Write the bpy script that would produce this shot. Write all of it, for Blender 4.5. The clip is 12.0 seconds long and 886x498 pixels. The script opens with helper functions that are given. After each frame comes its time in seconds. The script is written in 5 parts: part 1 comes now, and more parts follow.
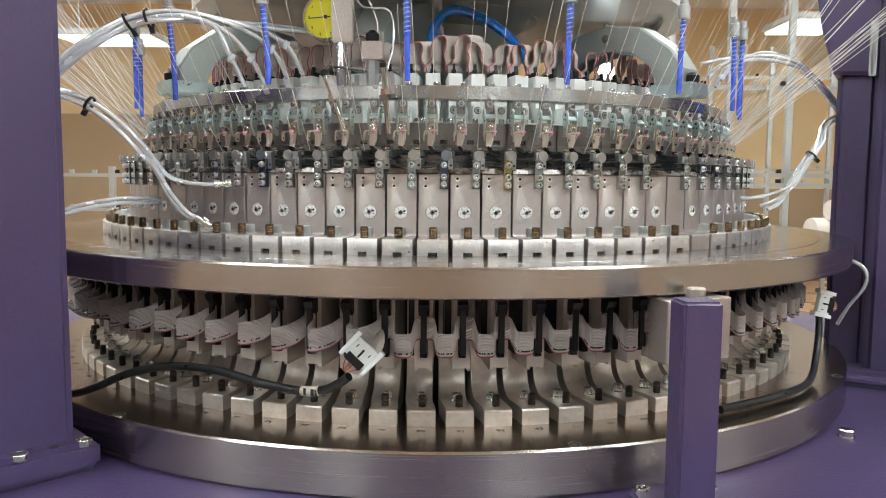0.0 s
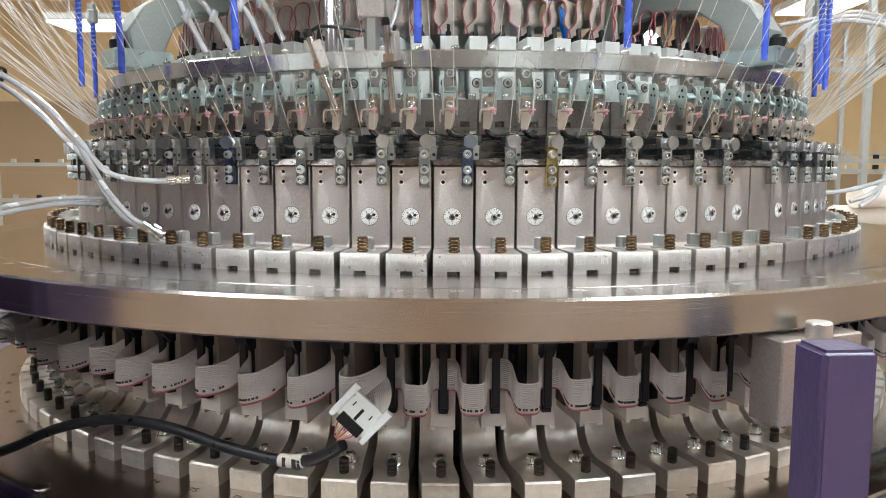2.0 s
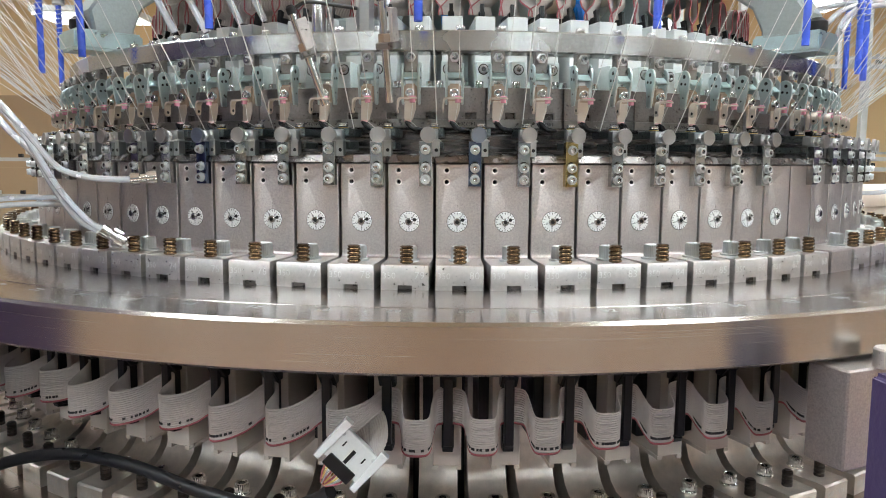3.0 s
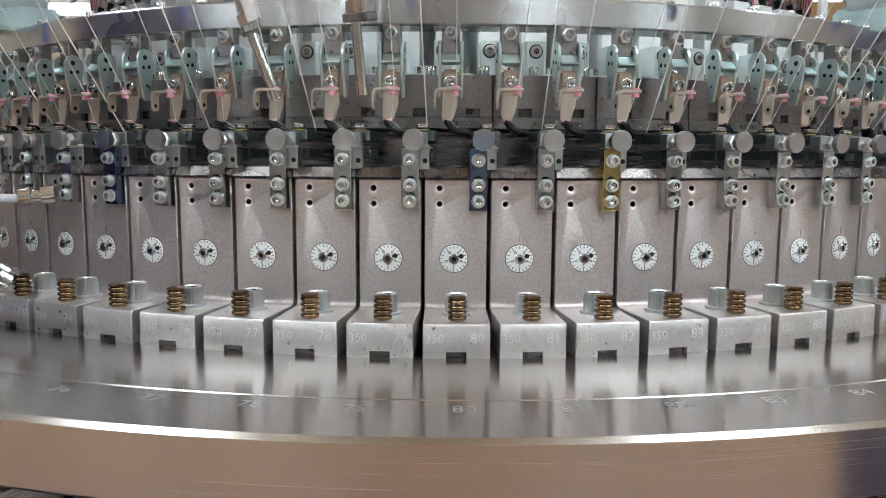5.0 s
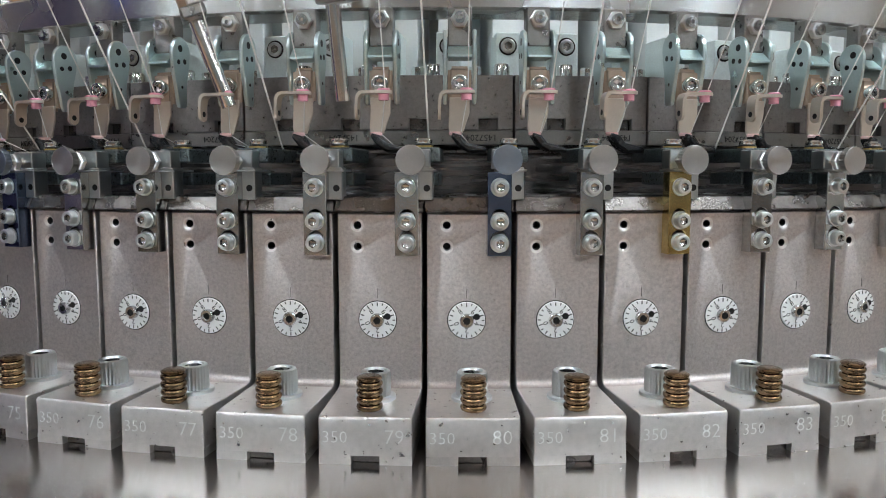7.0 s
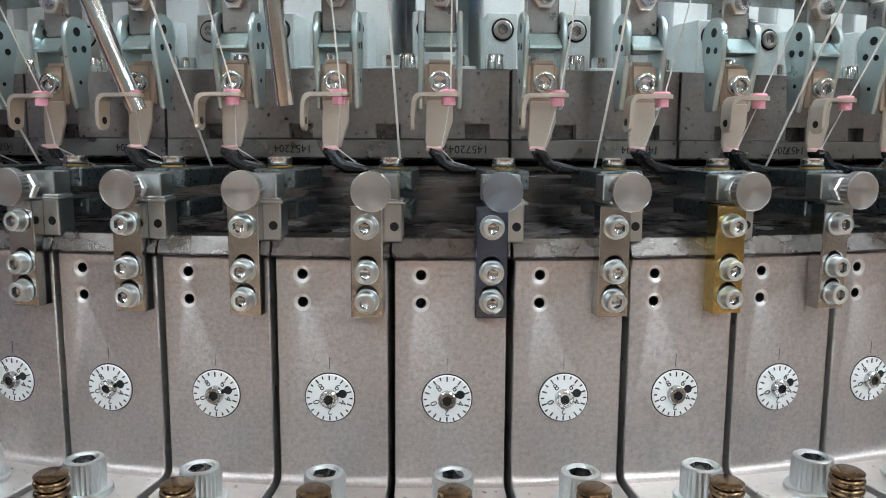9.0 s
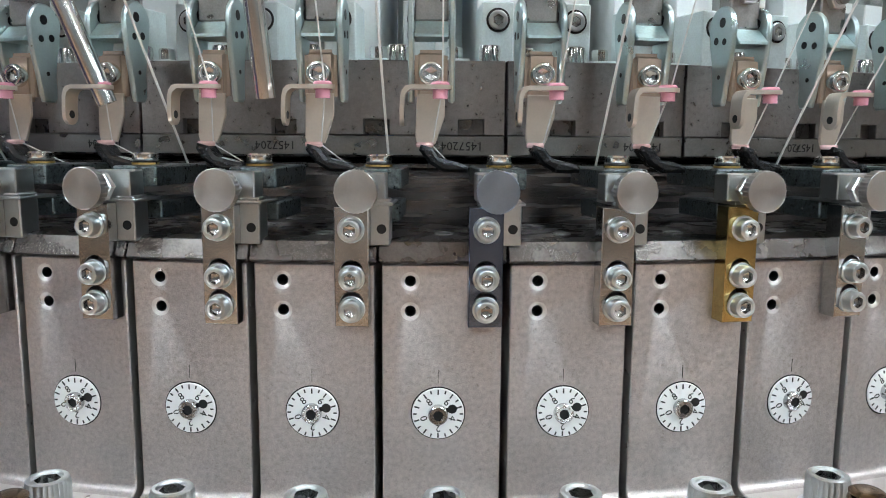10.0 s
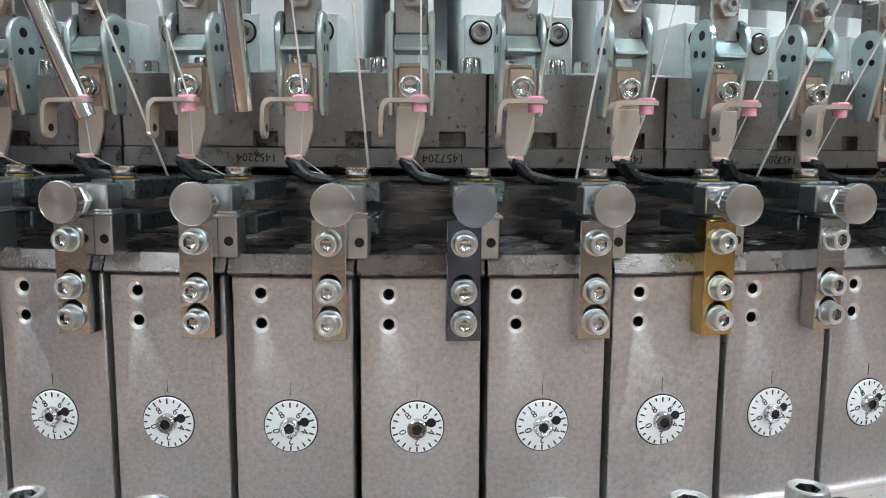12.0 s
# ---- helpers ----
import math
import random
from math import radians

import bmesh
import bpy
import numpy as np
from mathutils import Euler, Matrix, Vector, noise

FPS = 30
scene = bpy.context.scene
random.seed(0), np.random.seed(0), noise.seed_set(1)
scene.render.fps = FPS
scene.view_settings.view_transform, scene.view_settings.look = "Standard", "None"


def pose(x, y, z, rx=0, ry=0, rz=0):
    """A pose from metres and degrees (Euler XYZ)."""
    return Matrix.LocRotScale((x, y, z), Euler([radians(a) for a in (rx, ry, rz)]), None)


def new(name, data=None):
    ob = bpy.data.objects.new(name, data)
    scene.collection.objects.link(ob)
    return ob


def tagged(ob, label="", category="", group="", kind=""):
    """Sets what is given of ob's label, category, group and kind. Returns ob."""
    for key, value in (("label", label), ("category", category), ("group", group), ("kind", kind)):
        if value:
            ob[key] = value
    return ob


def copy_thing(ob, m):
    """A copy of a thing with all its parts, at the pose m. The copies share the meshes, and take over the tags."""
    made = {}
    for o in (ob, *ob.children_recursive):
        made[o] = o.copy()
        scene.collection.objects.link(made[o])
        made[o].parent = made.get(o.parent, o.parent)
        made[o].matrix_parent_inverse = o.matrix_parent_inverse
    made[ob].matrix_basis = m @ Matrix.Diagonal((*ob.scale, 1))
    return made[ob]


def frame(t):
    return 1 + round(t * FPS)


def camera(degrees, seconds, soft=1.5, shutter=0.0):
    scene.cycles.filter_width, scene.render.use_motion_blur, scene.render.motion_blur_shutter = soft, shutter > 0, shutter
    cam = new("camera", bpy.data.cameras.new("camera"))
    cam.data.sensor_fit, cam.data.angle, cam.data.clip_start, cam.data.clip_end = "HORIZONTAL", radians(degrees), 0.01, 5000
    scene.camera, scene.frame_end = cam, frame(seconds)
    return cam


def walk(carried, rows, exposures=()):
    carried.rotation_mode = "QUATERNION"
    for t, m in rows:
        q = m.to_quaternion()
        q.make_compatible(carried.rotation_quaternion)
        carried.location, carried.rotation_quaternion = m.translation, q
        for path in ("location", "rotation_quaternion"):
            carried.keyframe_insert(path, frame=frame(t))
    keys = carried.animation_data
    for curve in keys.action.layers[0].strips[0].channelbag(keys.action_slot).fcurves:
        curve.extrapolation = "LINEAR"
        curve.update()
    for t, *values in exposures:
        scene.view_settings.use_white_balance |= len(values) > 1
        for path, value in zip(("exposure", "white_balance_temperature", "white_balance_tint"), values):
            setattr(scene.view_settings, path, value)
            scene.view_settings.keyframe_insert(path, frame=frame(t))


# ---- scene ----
cam = camera(60.58, 12.0, soft=1.0)
# Seconds, eye (x, y, z) in metres from the machine's axis and the floor, then yaw, pitch and roll in degrees.
ROWS = [
    (0.0, 0.0135, -1.1197, 1.1807, 0.35, -5.26, -0.47),
    (0.5, 0.0154, -1.0871, 1.1784, 0.53, -5.38, -0.24),
    (1.0, 0.0131, -1.0435, 1.1816, 0.68, -5.68, -0.17),
    (1.5, 0.0033, -0.9955, 1.1842, 0.49, -6.09, -0.11),
    (2.0, -0.0036, -0.9506, 1.1855, 0.34, -6.25, -0.12),
    (2.5, -0.0070, -0.9134, 1.1831, -0.04, -6.24, -0.17),
    (3.0, -0.0117, -0.8815, 1.1860, -0.33, -6.51, -0.33),
    (3.2, -0.0112, -0.8667, 1.1861, -0.33, -6.55, -0.37),
    (4.8, -0.0047, -0.7677, 1.1962, 0.08, -7.13, -0.37),
    (5.0, -0.0051, -0.7549, 1.1959, 0.03, -7.08, -0.30),
    (5.5, -0.0093, -0.7265, 1.1952, -0.20, -6.65, -0.18),
    (6.0, -0.0103, -0.7034, 1.1972, -0.20, -6.66, -0.02),
    (6.5, -0.0097, -0.6836, 1.1972, -0.19, -6.15, 0.04),
    (7.0, -0.0087, -0.6660, 1.1979, -0.18, -5.66, 0.05),
    (7.2, -0.0079, -0.6604, 1.1996, -0.15, -5.44, -0.10),
    (8.8, -0.0059, -0.6083, 1.2120, -1.06, -7.74, -0.27),
    (9.0, -0.0045, -0.6027, 1.2130, -0.94, -7.87, -0.27),
    (9.5, -0.0046, -0.5916, 1.2119, -1.16, -7.98, -0.37),
    (10.0, -0.0034, -0.5899, 1.2128, -1.32, -8.08, -0.39),
    (10.5, -0.0024, -0.5887, 1.2127, -1.46, -8.00, -0.45),
    (11.0, 0.0012, -0.5872, 1.2126, -1.57, -7.68, -0.39),
    (11.5, 0.0025, -0.5884, 1.2136, -1.63, -7.57, -0.31),
    (12.0, 0.0005, -0.5896, 1.2140, -1.67, -7.48, -0.35),
]
walk(cam, [(t, pose(x, y, z, 90 + pitch, roll, yaw)) for t, x, y, z, yaw, pitch, roll in ROWS],
     exposures=[(0.0, 0.10, 6850, 12), (3.0, 0.17, 6550, 12), (5.5, -0.14, 6330, 11.5), (7.2, -0.2, 6330, 12.5), (9.0, 0.0, 6230, 11), (12.0, 0.04, 6160, 11)])

# ---- world and light ----
world = bpy.data.worlds.new("world")
world.use_nodes = True
scene.world = world
world.node_tree.nodes["Background"].inputs[0].default_value = (0.9, 0.92, 1.0, 1)
world.node_tree.nodes["Background"].inputs[1].default_value = 0.05
PANEL_LIGHT = 25.0


# ---- materials ----
def mat(name, base, rough=0.5, metal=0.0, var=0.15, scale=60.0, bump=0.0, bump_scale=400.0, stretch=(1, 1, 1),
        rough_var=0.1, spec=0.5, coat=0.0, trans=0.0, island=0.0, wear=None, alpha=1.0, speck=0.0, speck_scale=1500.0):
    """A procedural surface with colour and gloss varied at two scales and a fine relief."""
    m = bpy.data.materials.new(name)
    m.use_nodes = True
    nt = m.node_tree
    n, l = nt.nodes, nt.links
    b = n["Principled BSDF"]
    b.inputs["Roughness"].default_value = rough
    b.inputs["Metallic"].default_value = metal
    b.inputs["Specular IOR Level"].default_value = spec
    b.inputs["Coat Weight"].default_value = coat
    b.inputs["Transmission Weight"].default_value = trans
    b.inputs["Alpha"].default_value = alpha
    tc = n.new("ShaderNodeTexCoord")
    mp = n.new("ShaderNodeMapping")
    mp.inputs["Scale"].default_value = stretch
    l.new(tc.outputs["Object"], mp.inputs["Vector"])
    info = n.new("ShaderNodeObjectInfo")
    off = n.new("ShaderNodeVectorMath")
    off.operation = "MULTIPLY_ADD"
    comb = n.new("ShaderNodeCombineXYZ")
    for i in range(3):
        l.new(info.outputs["Random"], comb.inputs[i])
    off.inputs[1].default_value = (3.7, 5.1, 2.3)
    l.new(comb.outputs[0], off.inputs[0])
    l.new(mp.outputs[0], off.inputs[2])
    big = n.new("ShaderNodeTexNoise")
    big.inputs["Scale"].default_value = scale
    big.inputs["Detail"].default_value = 3
    l.new(off.outputs[0], big.inputs["Vector"])
    fine = n.new("ShaderNodeTexNoise")
    fine.inputs["Scale"].default_value = bump_scale
    fine.inputs["Detail"].default_value = 4
    l.new(off.outputs[0], fine.inputs["Vector"])
    mix = n.new("ShaderNodeMath")
    mix.operation = "ADD"
    l.new(big.outputs["Fac"], mix.inputs[0])
    l.new(fine.outputs["Fac"], mix.inputs[1])
    rg = n.new("ShaderNodeMapRange")
    rg.inputs["From Min"].default_value, rg.inputs["From Max"].default_value = 0.6, 1.4
    rg.inputs["To Min"].default_value, rg.inputs["To Max"].default_value = 1 - var, 1 + var
    l.new(mix.outputs[0], rg.inputs["Value"])
    hsv = n.new("ShaderNodeHueSaturation")
    hsv.inputs["Color"].default_value = (*base, 1)
    if island:
        ri = n.new("ShaderNodeMapRange")
        ri.inputs["To Min"].default_value, ri.inputs["To Max"].default_value = 1 - island, 1 + island
        l.new(info.outputs["Random"], ri.inputs["Value"])
        mul = n.new("ShaderNodeMath")
        mul.operation = "MULTIPLY"
        l.new(rg.outputs[0], mul.inputs[0])
        l.new(ri.outputs[0], mul.inputs[1])
        l.new(mul.outputs[0], hsv.inputs["Value"])
    else:
        l.new(rg.outputs[0], hsv.inputs["Value"])
    colour = hsv.outputs[0]
    if wear:
        th = n.new("ShaderNodeMapRange")
        th.inputs["From Min"].default_value, th.inputs["From Max"].default_value = 0.60, 0.68
        l.new(big.outputs["Fac"], th.inputs["Value"])
        mc = n.new("ShaderNodeMix")
        mc.data_type = "RGBA"
        l.new(th.outputs[0], mc.inputs[0])
        l.new(colour, mc.inputs[6])
        mc.inputs[7].default_value = (*wear, 1)
        colour = mc.outputs[2]
    if speck:
        dots = n.new("ShaderNodeTexNoise")
        dots.inputs["Scale"].default_value = speck_scale
        dots.inputs["Detail"].default_value = 2
        l.new(off.outputs[0], dots.inputs["Vector"])
        cut = n.new("ShaderNodeMapRange")
        cut.inputs["From Min"].default_value, cut.inputs["From Max"].default_value = 0.66, 0.74
        cut.inputs["To Max"].default_value = speck
        l.new(dots.outputs["Fac"], cut.inputs["Value"])
        md = n.new("ShaderNodeMix")
        md.data_type = "RGBA"
        l.new(cut.outputs[0], md.inputs[0])
        l.new(colour, md.inputs[6])
        md.inputs[7].default_value = (base[0] * 0.25, base[1] * 0.23, base[2] * 0.22, 1)
        colour = md.outputs[2]
    l.new(colour, b.inputs["Base Color"])
    rr = n.new("ShaderNodeMapRange")
    rr.inputs["From Min"].default_value, rr.inputs["From Max"].default_value = 0.3, 0.7
    rr.inputs["To Min"].default_value, rr.inputs["To Max"].default_value = max(0.02, rough - rough_var), min(1, rough + rough_var)
    l.new(big.outputs["Fac"], rr.inputs["Value"])
    l.new(rr.outputs[0], b.inputs["Roughness"])
    if bump:
        bp = n.new("ShaderNodeBump")
        bp.inputs["Strength"].default_value = bump
        bp.inputs["Distance"].default_value = 0.0004
        l.new(fine.outputs["Fac"], bp.inputs["Height"])
        l.new(bp.outputs[0], b.inputs["Normal"])
    return m


def glow(name, colour, strength):
    m = bpy.data.materials.new(name)
    m.use_nodes = True
    b = m.node_tree.nodes["Principled BSDF"]
    b.inputs["Base Color"].default_value = (0.9, 0.9, 0.9, 1)
    b.inputs["Emission Color"].default_value = (*colour, 1)
    b.inputs["Emission Strength"].default_value = strength
    return m


def ringed(m, amount, axis="Z"):
    """Turned or brushed round the axis: the gloss spreads across the grooves."""
    nt = m.node_tree
    b = nt.nodes["Principled BSDF"]
    tg = nt.nodes.new("ShaderNodeTangent")
    tg.direction_type, tg.axis = "RADIAL", axis
    nt.links.new(tg.outputs[0], b.inputs["Tangent"])
    b.inputs["Anisotropic"].default_value = amount
    b.inputs["Anisotropic Rotation"].default_value = 0.25
    return m


ALU = mat("sandblasted_aluminium", (0.48, 0.432, 0.412), 0.43, 0.9, 0.30, 900, 0.22, 4200, island=0.07, speck=0.35, speck_scale=1500)
ALU_FOOT = mat("milled_aluminium", (0.62, 0.585, 0.565), 0.37, 0.9, 0.14, 500, 0.08, 4600, island=0.05)
# Aluminium with the warm light of the lower zone put into its colour.
ALU_WARM_LIT = mat("warm_lit_aluminium", (0.76, 0.69, 0.63), 0.42, 0.85, 0.2, 160, 0.08, 2600, island=0.06)
ZINC = mat("zinc_plated_steel", (0.56, 0.575, 0.575), 0.30, 1.0, 0.06, 900, 0.06, 2500, island=0.1, rough_var=0.02)
KNOB = ringed(mat("turned_knob_steel", (0.46, 0.45, 0.44), 0.34, 1.0, 0.05, 900, 0.05, 2500, island=0.12, rough_var=0.02), 0.5, "Y")
KNOB_BLUE = ringed(mat("blue_grey_knob_steel", (0.30, 0.34, 0.40), 0.32, 1.0, 0.05, 900, 0.05, 2500, rough_var=0.02), 0.5, "Y")
STRAP = mat("polished_nickel_strap", (0.50, 0.505, 0.505), 0.14, 1.0, 0.12, 160, 0.06, 1800, island=0.14, rough_var=0.05, speck=0.25, speck_scale=1500)
SCREW = mat("bright_zinc_screw", (0.62, 0.645, 0.65), 0.30, 1.0, 0.05, 400, 0.0, 3000, rough_var=0.02)
# These two bluish zincs also carry the cyan of the cool light above.
ZINC_BLUE = mat("cyan_lit_zinc", (0.54, 0.68, 0.68), 0.36, 1.0, 0.15, 90, 0.15, 1200, island=0.08)
ZINC_CHEEK = mat("cyan_lit_zinc_sheet", (0.52, 0.61, 0.61), 0.30, 0.9, 0.08, 120, 0.0, 1800, island=0.08, rough_var=0.03)
# Two strap metals that hold the colours mirrored in them as base colour.
BLUE_MIRRORED = mat("blue_reflection_steel", (0.15, 0.19, 0.28), 0.15, 1.0, 0.12, 200, 0.04, 2500, rough_var=0.05, speck=0.2)
YELLOW_MIRRORED = mat("yellow_reflection_steel", (0.58, 0.45, 0.19), 0.18, 1.0, 0.18, 120, 0.05, 2500, rough_var=0.05)
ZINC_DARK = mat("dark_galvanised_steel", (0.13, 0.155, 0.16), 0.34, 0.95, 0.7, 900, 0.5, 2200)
CHROME = mat("chromed_steel", (0.72, 0.71, 0.69), 0.16, 1.0, 0.06, 100, rough_var=0.06)
STEEL = ringed(mat("brushed_stainless_steel", (0.475, 0.432, 0.392), 0.27, 1.0, 0.012, 5, 0.0, 11, stretch=(1, 1, 900), rough_var=0.004), 0.8)
RING_STEEL = ringed(mat("satin_ring_steel", (0.56, 0.56, 0.55), 0.26, 1.0, 0.06, 20, 0.02, 900, rough_var=0.03), 0.7)
STEEL_TOP = ringed(mat("turned_steel_top", (0.41, 0.38, 0.365), 0.18, 1.0, 0.05, 12, 0.0, 900, rough_var=0.01), 0.7)
# Darker, warmer copy of STEEL_TOP: dim brown reflections put into the colour.
STEEL_LOWER = ringed(mat("warm_dim_turned_steel", (0.34, 0.28, 0.235), 0.24, 1.0, 0.1, 14, 0.0, 900, rough_var=0.02), 0.5)
STEEL_DARK = mat("dark_hardened_steel", (0.135, 0.12, 0.112), 0.28, 0.95, 0.3, 160, 0.3, 1400, wear=(0.18, 0.16, 0.15))
DIAL_STEEL = mat("grey_ground_steel", (0.30, 0.275, 0.265), 0.37, 0.95, 0.24, 700, 0.15, 4200, island=0.07, speck=0.4, speck_scale=1100)
HANGER = mat("grey_nickel_steel", (0.30, 0.285, 0.27), 0.34, 1.0, 0.2, 260, 0.15, 2200, island=0.08)
NEEDLE = mat("oiled_black_steel", (0.20, 0.18, 0.175), 0.26, 0.9, 0.3, 40, 0.1, 60, stretch=(1, 1, 14))
TAN_STEEL = mat("tan_nickel_steel", (0.45, 0.35, 0.275), 0.34, 0.85, 0.06, 300, 0.0, 2400, island=0.06, rough_var=0.02)
NICKEL = mat("bright_nickel_plating", (0.66, 0.58, 0.50), 0.34, 0.8, 0.05, 300, 0.0, 1800, island=0.06, rough_var=0.02)
BRONZE = mat("bronze_coated_steel", (0.19, 0.125, 0.072), 0.22, 1.0, 0.12, 900, 0.05, 2000, island=0.3, rough_var=0.04)
OXIDE = mat("black_oxide_steel", (0.06, 0.048, 0.042), 0.38, 0.8, 0.3, 200, 0.1, 900)
BOOT = mat("glossy_black_steel", (0.02, 0.02, 0.022), 0.2, 0.5, 0.4, 700, 0.5, 1800, spec=0.6)
BLACK = mat("black_plastic_and_holes", (0.008, 0.008, 0.009), 0.38, 0.0, 0.3, 200, 0.2, 1200, spec=0.35)
SOCKET = mat("bright_socket_steel", (0.50, 0.50, 0.50), 0.22, 1.0, 0.3, 300)
# Black for painted parts, and for shade painted into bores and gaps.
BLACK_GAP = mat("black_paint_and_shade", (0.012, 0.012, 0.013), 0.5, 0.2, 0.3, 100)
BOX_GREY = mat("warm_grey_plastic", (0.60, 0.535, 0.475), 0.50, 0.0, 0.06, 60, 0.15, 1200, island=0.05)
BOX_SIDE = mat("near_black_metal", (0.035, 0.033, 0.032), 0.35, 0.7, 0.2, 60)
BOX_WHITE = mat("white_painted_metal", (0.72, 0.74, 0.73), 0.42, 0.1, 0.05, 60, 0.1, 900, island=0.04)
CAST_GREEN = mat("grey_green_cast_metal", (0.40, 0.45, 0.44), 0.42, 0.4, 0.12, 25, 0.3, 500)
TOP_GREY = mat("light_grey_paint", (0.55, 0.57, 0.56), 0.4, 0.2, 0.06, 10, 0.1, 300)
PURPLE = mat("violet_hammered_paint", (0.068, 0.048, 0.122), 0.36, 0.0, 0.06, 9, 0.8, 260, rough_var=0.05, coat=0.15)
RIBBON = mat("grey_ribbon_insulation", (0.48, 0.435, 0.405), 0.45, 0.0, 0.06, 80, island=0.06)
RED_EDGE = mat("red_wire_insulation", (0.34, 0.09, 0.10), 0.5)
PRINT = mat("black_print", (0.02, 0.02, 0.02), 0.6)
ENGRAVED = mat("engraved_marking", (0.80, 0.79, 0.77), 0.6, 0.3)
DIAL_WHITE = mat("white_dial_plate", (0.80, 0.80, 0.79), 0.4, 0.0, 0.03, 300)
PINK = mat("pink_ceramic", (0.80, 0.36, 0.46), 0.25, 0.0, 0.06, 300, coat=0.3)
PALE_PINK = mat("pale_pink_ceramic", (0.75, 0.48, 0.46), 0.25, 0.0, 0.06, 300, coat=0.3)
YARN = mat("white_cotton_yarn", (0.80, 0.79, 0.76), 0.8, 0.0, 0.05, 2000)
SPRING_BLUE = mat("pale_blue_coil", (0.33, 0.41, 0.68), 0.35, 0.2, 0.08, 60)
MOUNT = mat("pale_zinc_casting", (0.74, 0.81, 0.80), 0.42, 0.15, 0.12, 140, 0.2, 1500, island=0.06)
BLUE_HOSE = mat("blue_polyurethane_hose", (0.07, 0.14, 0.74), 0.28, 0.0, 0.08, 60, coat=0.3)
SKY_HOSE = mat("bright_blue_hose", (0.01, 0.22, 0.80), 0.25, 0.0, 0.08, 60, coat=0.3)
CLEAR_HOSE = mat("milky_clear_hose", (0.82, 0.87, 0.92), 0.2, 0.0, 0.05, 60, coat=0.4, trans=0.55)
RUBBER = mat("black_cable_sheath", (0.014, 0.014, 0.015), 0.36, 0.0, 0.3, 120, 0.2, 700)
YELLOW = mat("yellow_gauge_face", (0.72, 0.68, 0.02), 0.45, 0.0, 0.02, 60)
BRASS = mat("brass", (0.62, 0.45, 0.16), 0.3, 1.0, 0.1, 200)
PALE = mat("cool_grey_wall_paint", (0.20, 0.22, 0.23), 0.75, 0.0, 0.05, 1.5)
WALL = mat("beige_wall_paint", (0.68, 0.52, 0.30), 0.75, 0.0, 0.05, 1.5)
WALL_BROWN = mat("brown_wall_paint", (0.36, 0.26, 0.16), 0.7, 0.0, 0.05, 1.5)
SIDE = mat("pale_wall_paint", (0.58, 0.57, 0.54), 0.75, 0.0, 0.05, 1.5)
WARM_BOUNCE = mat("warm_bounce_board", (0.215, 0.165, 0.13), 0.6, 0.0, 0.06, 2)
FLOOR = mat("tan_epoxy_floor", (0.47, 0.29, 0.175), 0.3, 0.0, 0.03, 2)
CEILING = mat("white_ceiling", (0.75, 0.75, 0.73), 0.8, 0.0, 0.04, 2)
WHITE_ROLL = mat("white_fabric_roll", (0.66, 0.60, 0.54), 0.8, 0.0, 0.05, 20)
RACK = mat("grey_rack_steel", (0.46, 0.48, 0.48), 0.4, 0.6, 0.08, 20)
FAR_LIGHT = glow("far_lamp_diffuser", (0.92, 1.0, 1.0), 2.5)
LIGHT = glow("lamp_diffuser", (0.86, 1.0, 1.05), PANEL_LIGHT)


# ---- mesh helpers ----
def part(name, bm, material, parent=None, label="", smooth=True):
    me = bpy.data.meshes.new(name)
    bm.normal_update()
    bm.to_mesh(me)
    bm.free()
    for m in (material if isinstance(material, (list, tuple)) else [material]):
        me.materials.append(m)
    if len(me.materials) == 1 and any(p.material_index for p in me.polygons):
        me.materials.append(SOCKET)
    if smooth:
        me.shade_smooth()
        me.set_sharp_from_angle(angle=radians(32))
    ob = new(name, me)
    if parent is not None:
        ob.parent = parent
    if label:
        ob["label"] = label
    return ob


def thing(name, x=0, y=0, z=0):
    ob = new(name)
    ob.empty_display_size = 0.01
    ob.location = (x, y, z)
    return ob


def box(x0, x1, y0, y1, z0, z1, bev=0.0, seg=1, bm=None, m=None):
    bm = bm or bmesh.new()
    mm = Matrix.LocRotScale(((x0 + x1) / 2, (y0 + y1) / 2, (z0 + z1) / 2), None, (x1 - x0, y1 - y0, z1 - z0))
    r = bmesh.ops.create_cube(bm, size=1, matrix=(m @ mm) if m else mm)
    if bev:
        es = list({e for v in r["verts"] for e in v.link_edges})
        bmesh.ops.bevel(bm, geom=es, offset=bev, segments=seg, affect="EDGES", clamp_overlap=True)
    return bm


def prism(pts, x0, x1, bm=None, bev=0.0, m=None):
    """A solid with the outline pts = (y, z), drawn out along x."""
    bm = bm or bmesh.new()
    tr = m or Matrix()
    a = [bm.verts.new(tr @ Vector((x0, y, z))) for y, z in pts]
    b = [bm.verts.new(tr @ Vector((x1, y, z))) for y, z in pts]
    fs = [bm.faces.new(a), bm.faces.new(b[::-1])]
    k = len(pts)
    for i in range(k):
        fs.append(bm.faces.new((a[i], b[i], b[(i + 1) % k], a[(i + 1) % k])))
    bmesh.ops.recalc_face_normals(bm, faces=fs)
    if bev:
        es = list({e for f in fs[:2] for e in f.edges})
        bmesh.ops.bevel(bm, geom=es, offset=bev, segments=1, affect="EDGES", clamp_overlap=True)
    return bm


def plate(pts, y0, y1, bm=None, bev=0.0, m=None):
    """A solid with the outline pts = (x, z), drawn out along y."""
    turn = Matrix(((0, 1, 0, 0), (1, 0, 0, 0), (0, 0, 1, 0), (0, 0, 0, 1)))
    return prism(pts, y0, y1, bm, bev, (m or Matrix()) @ turn)


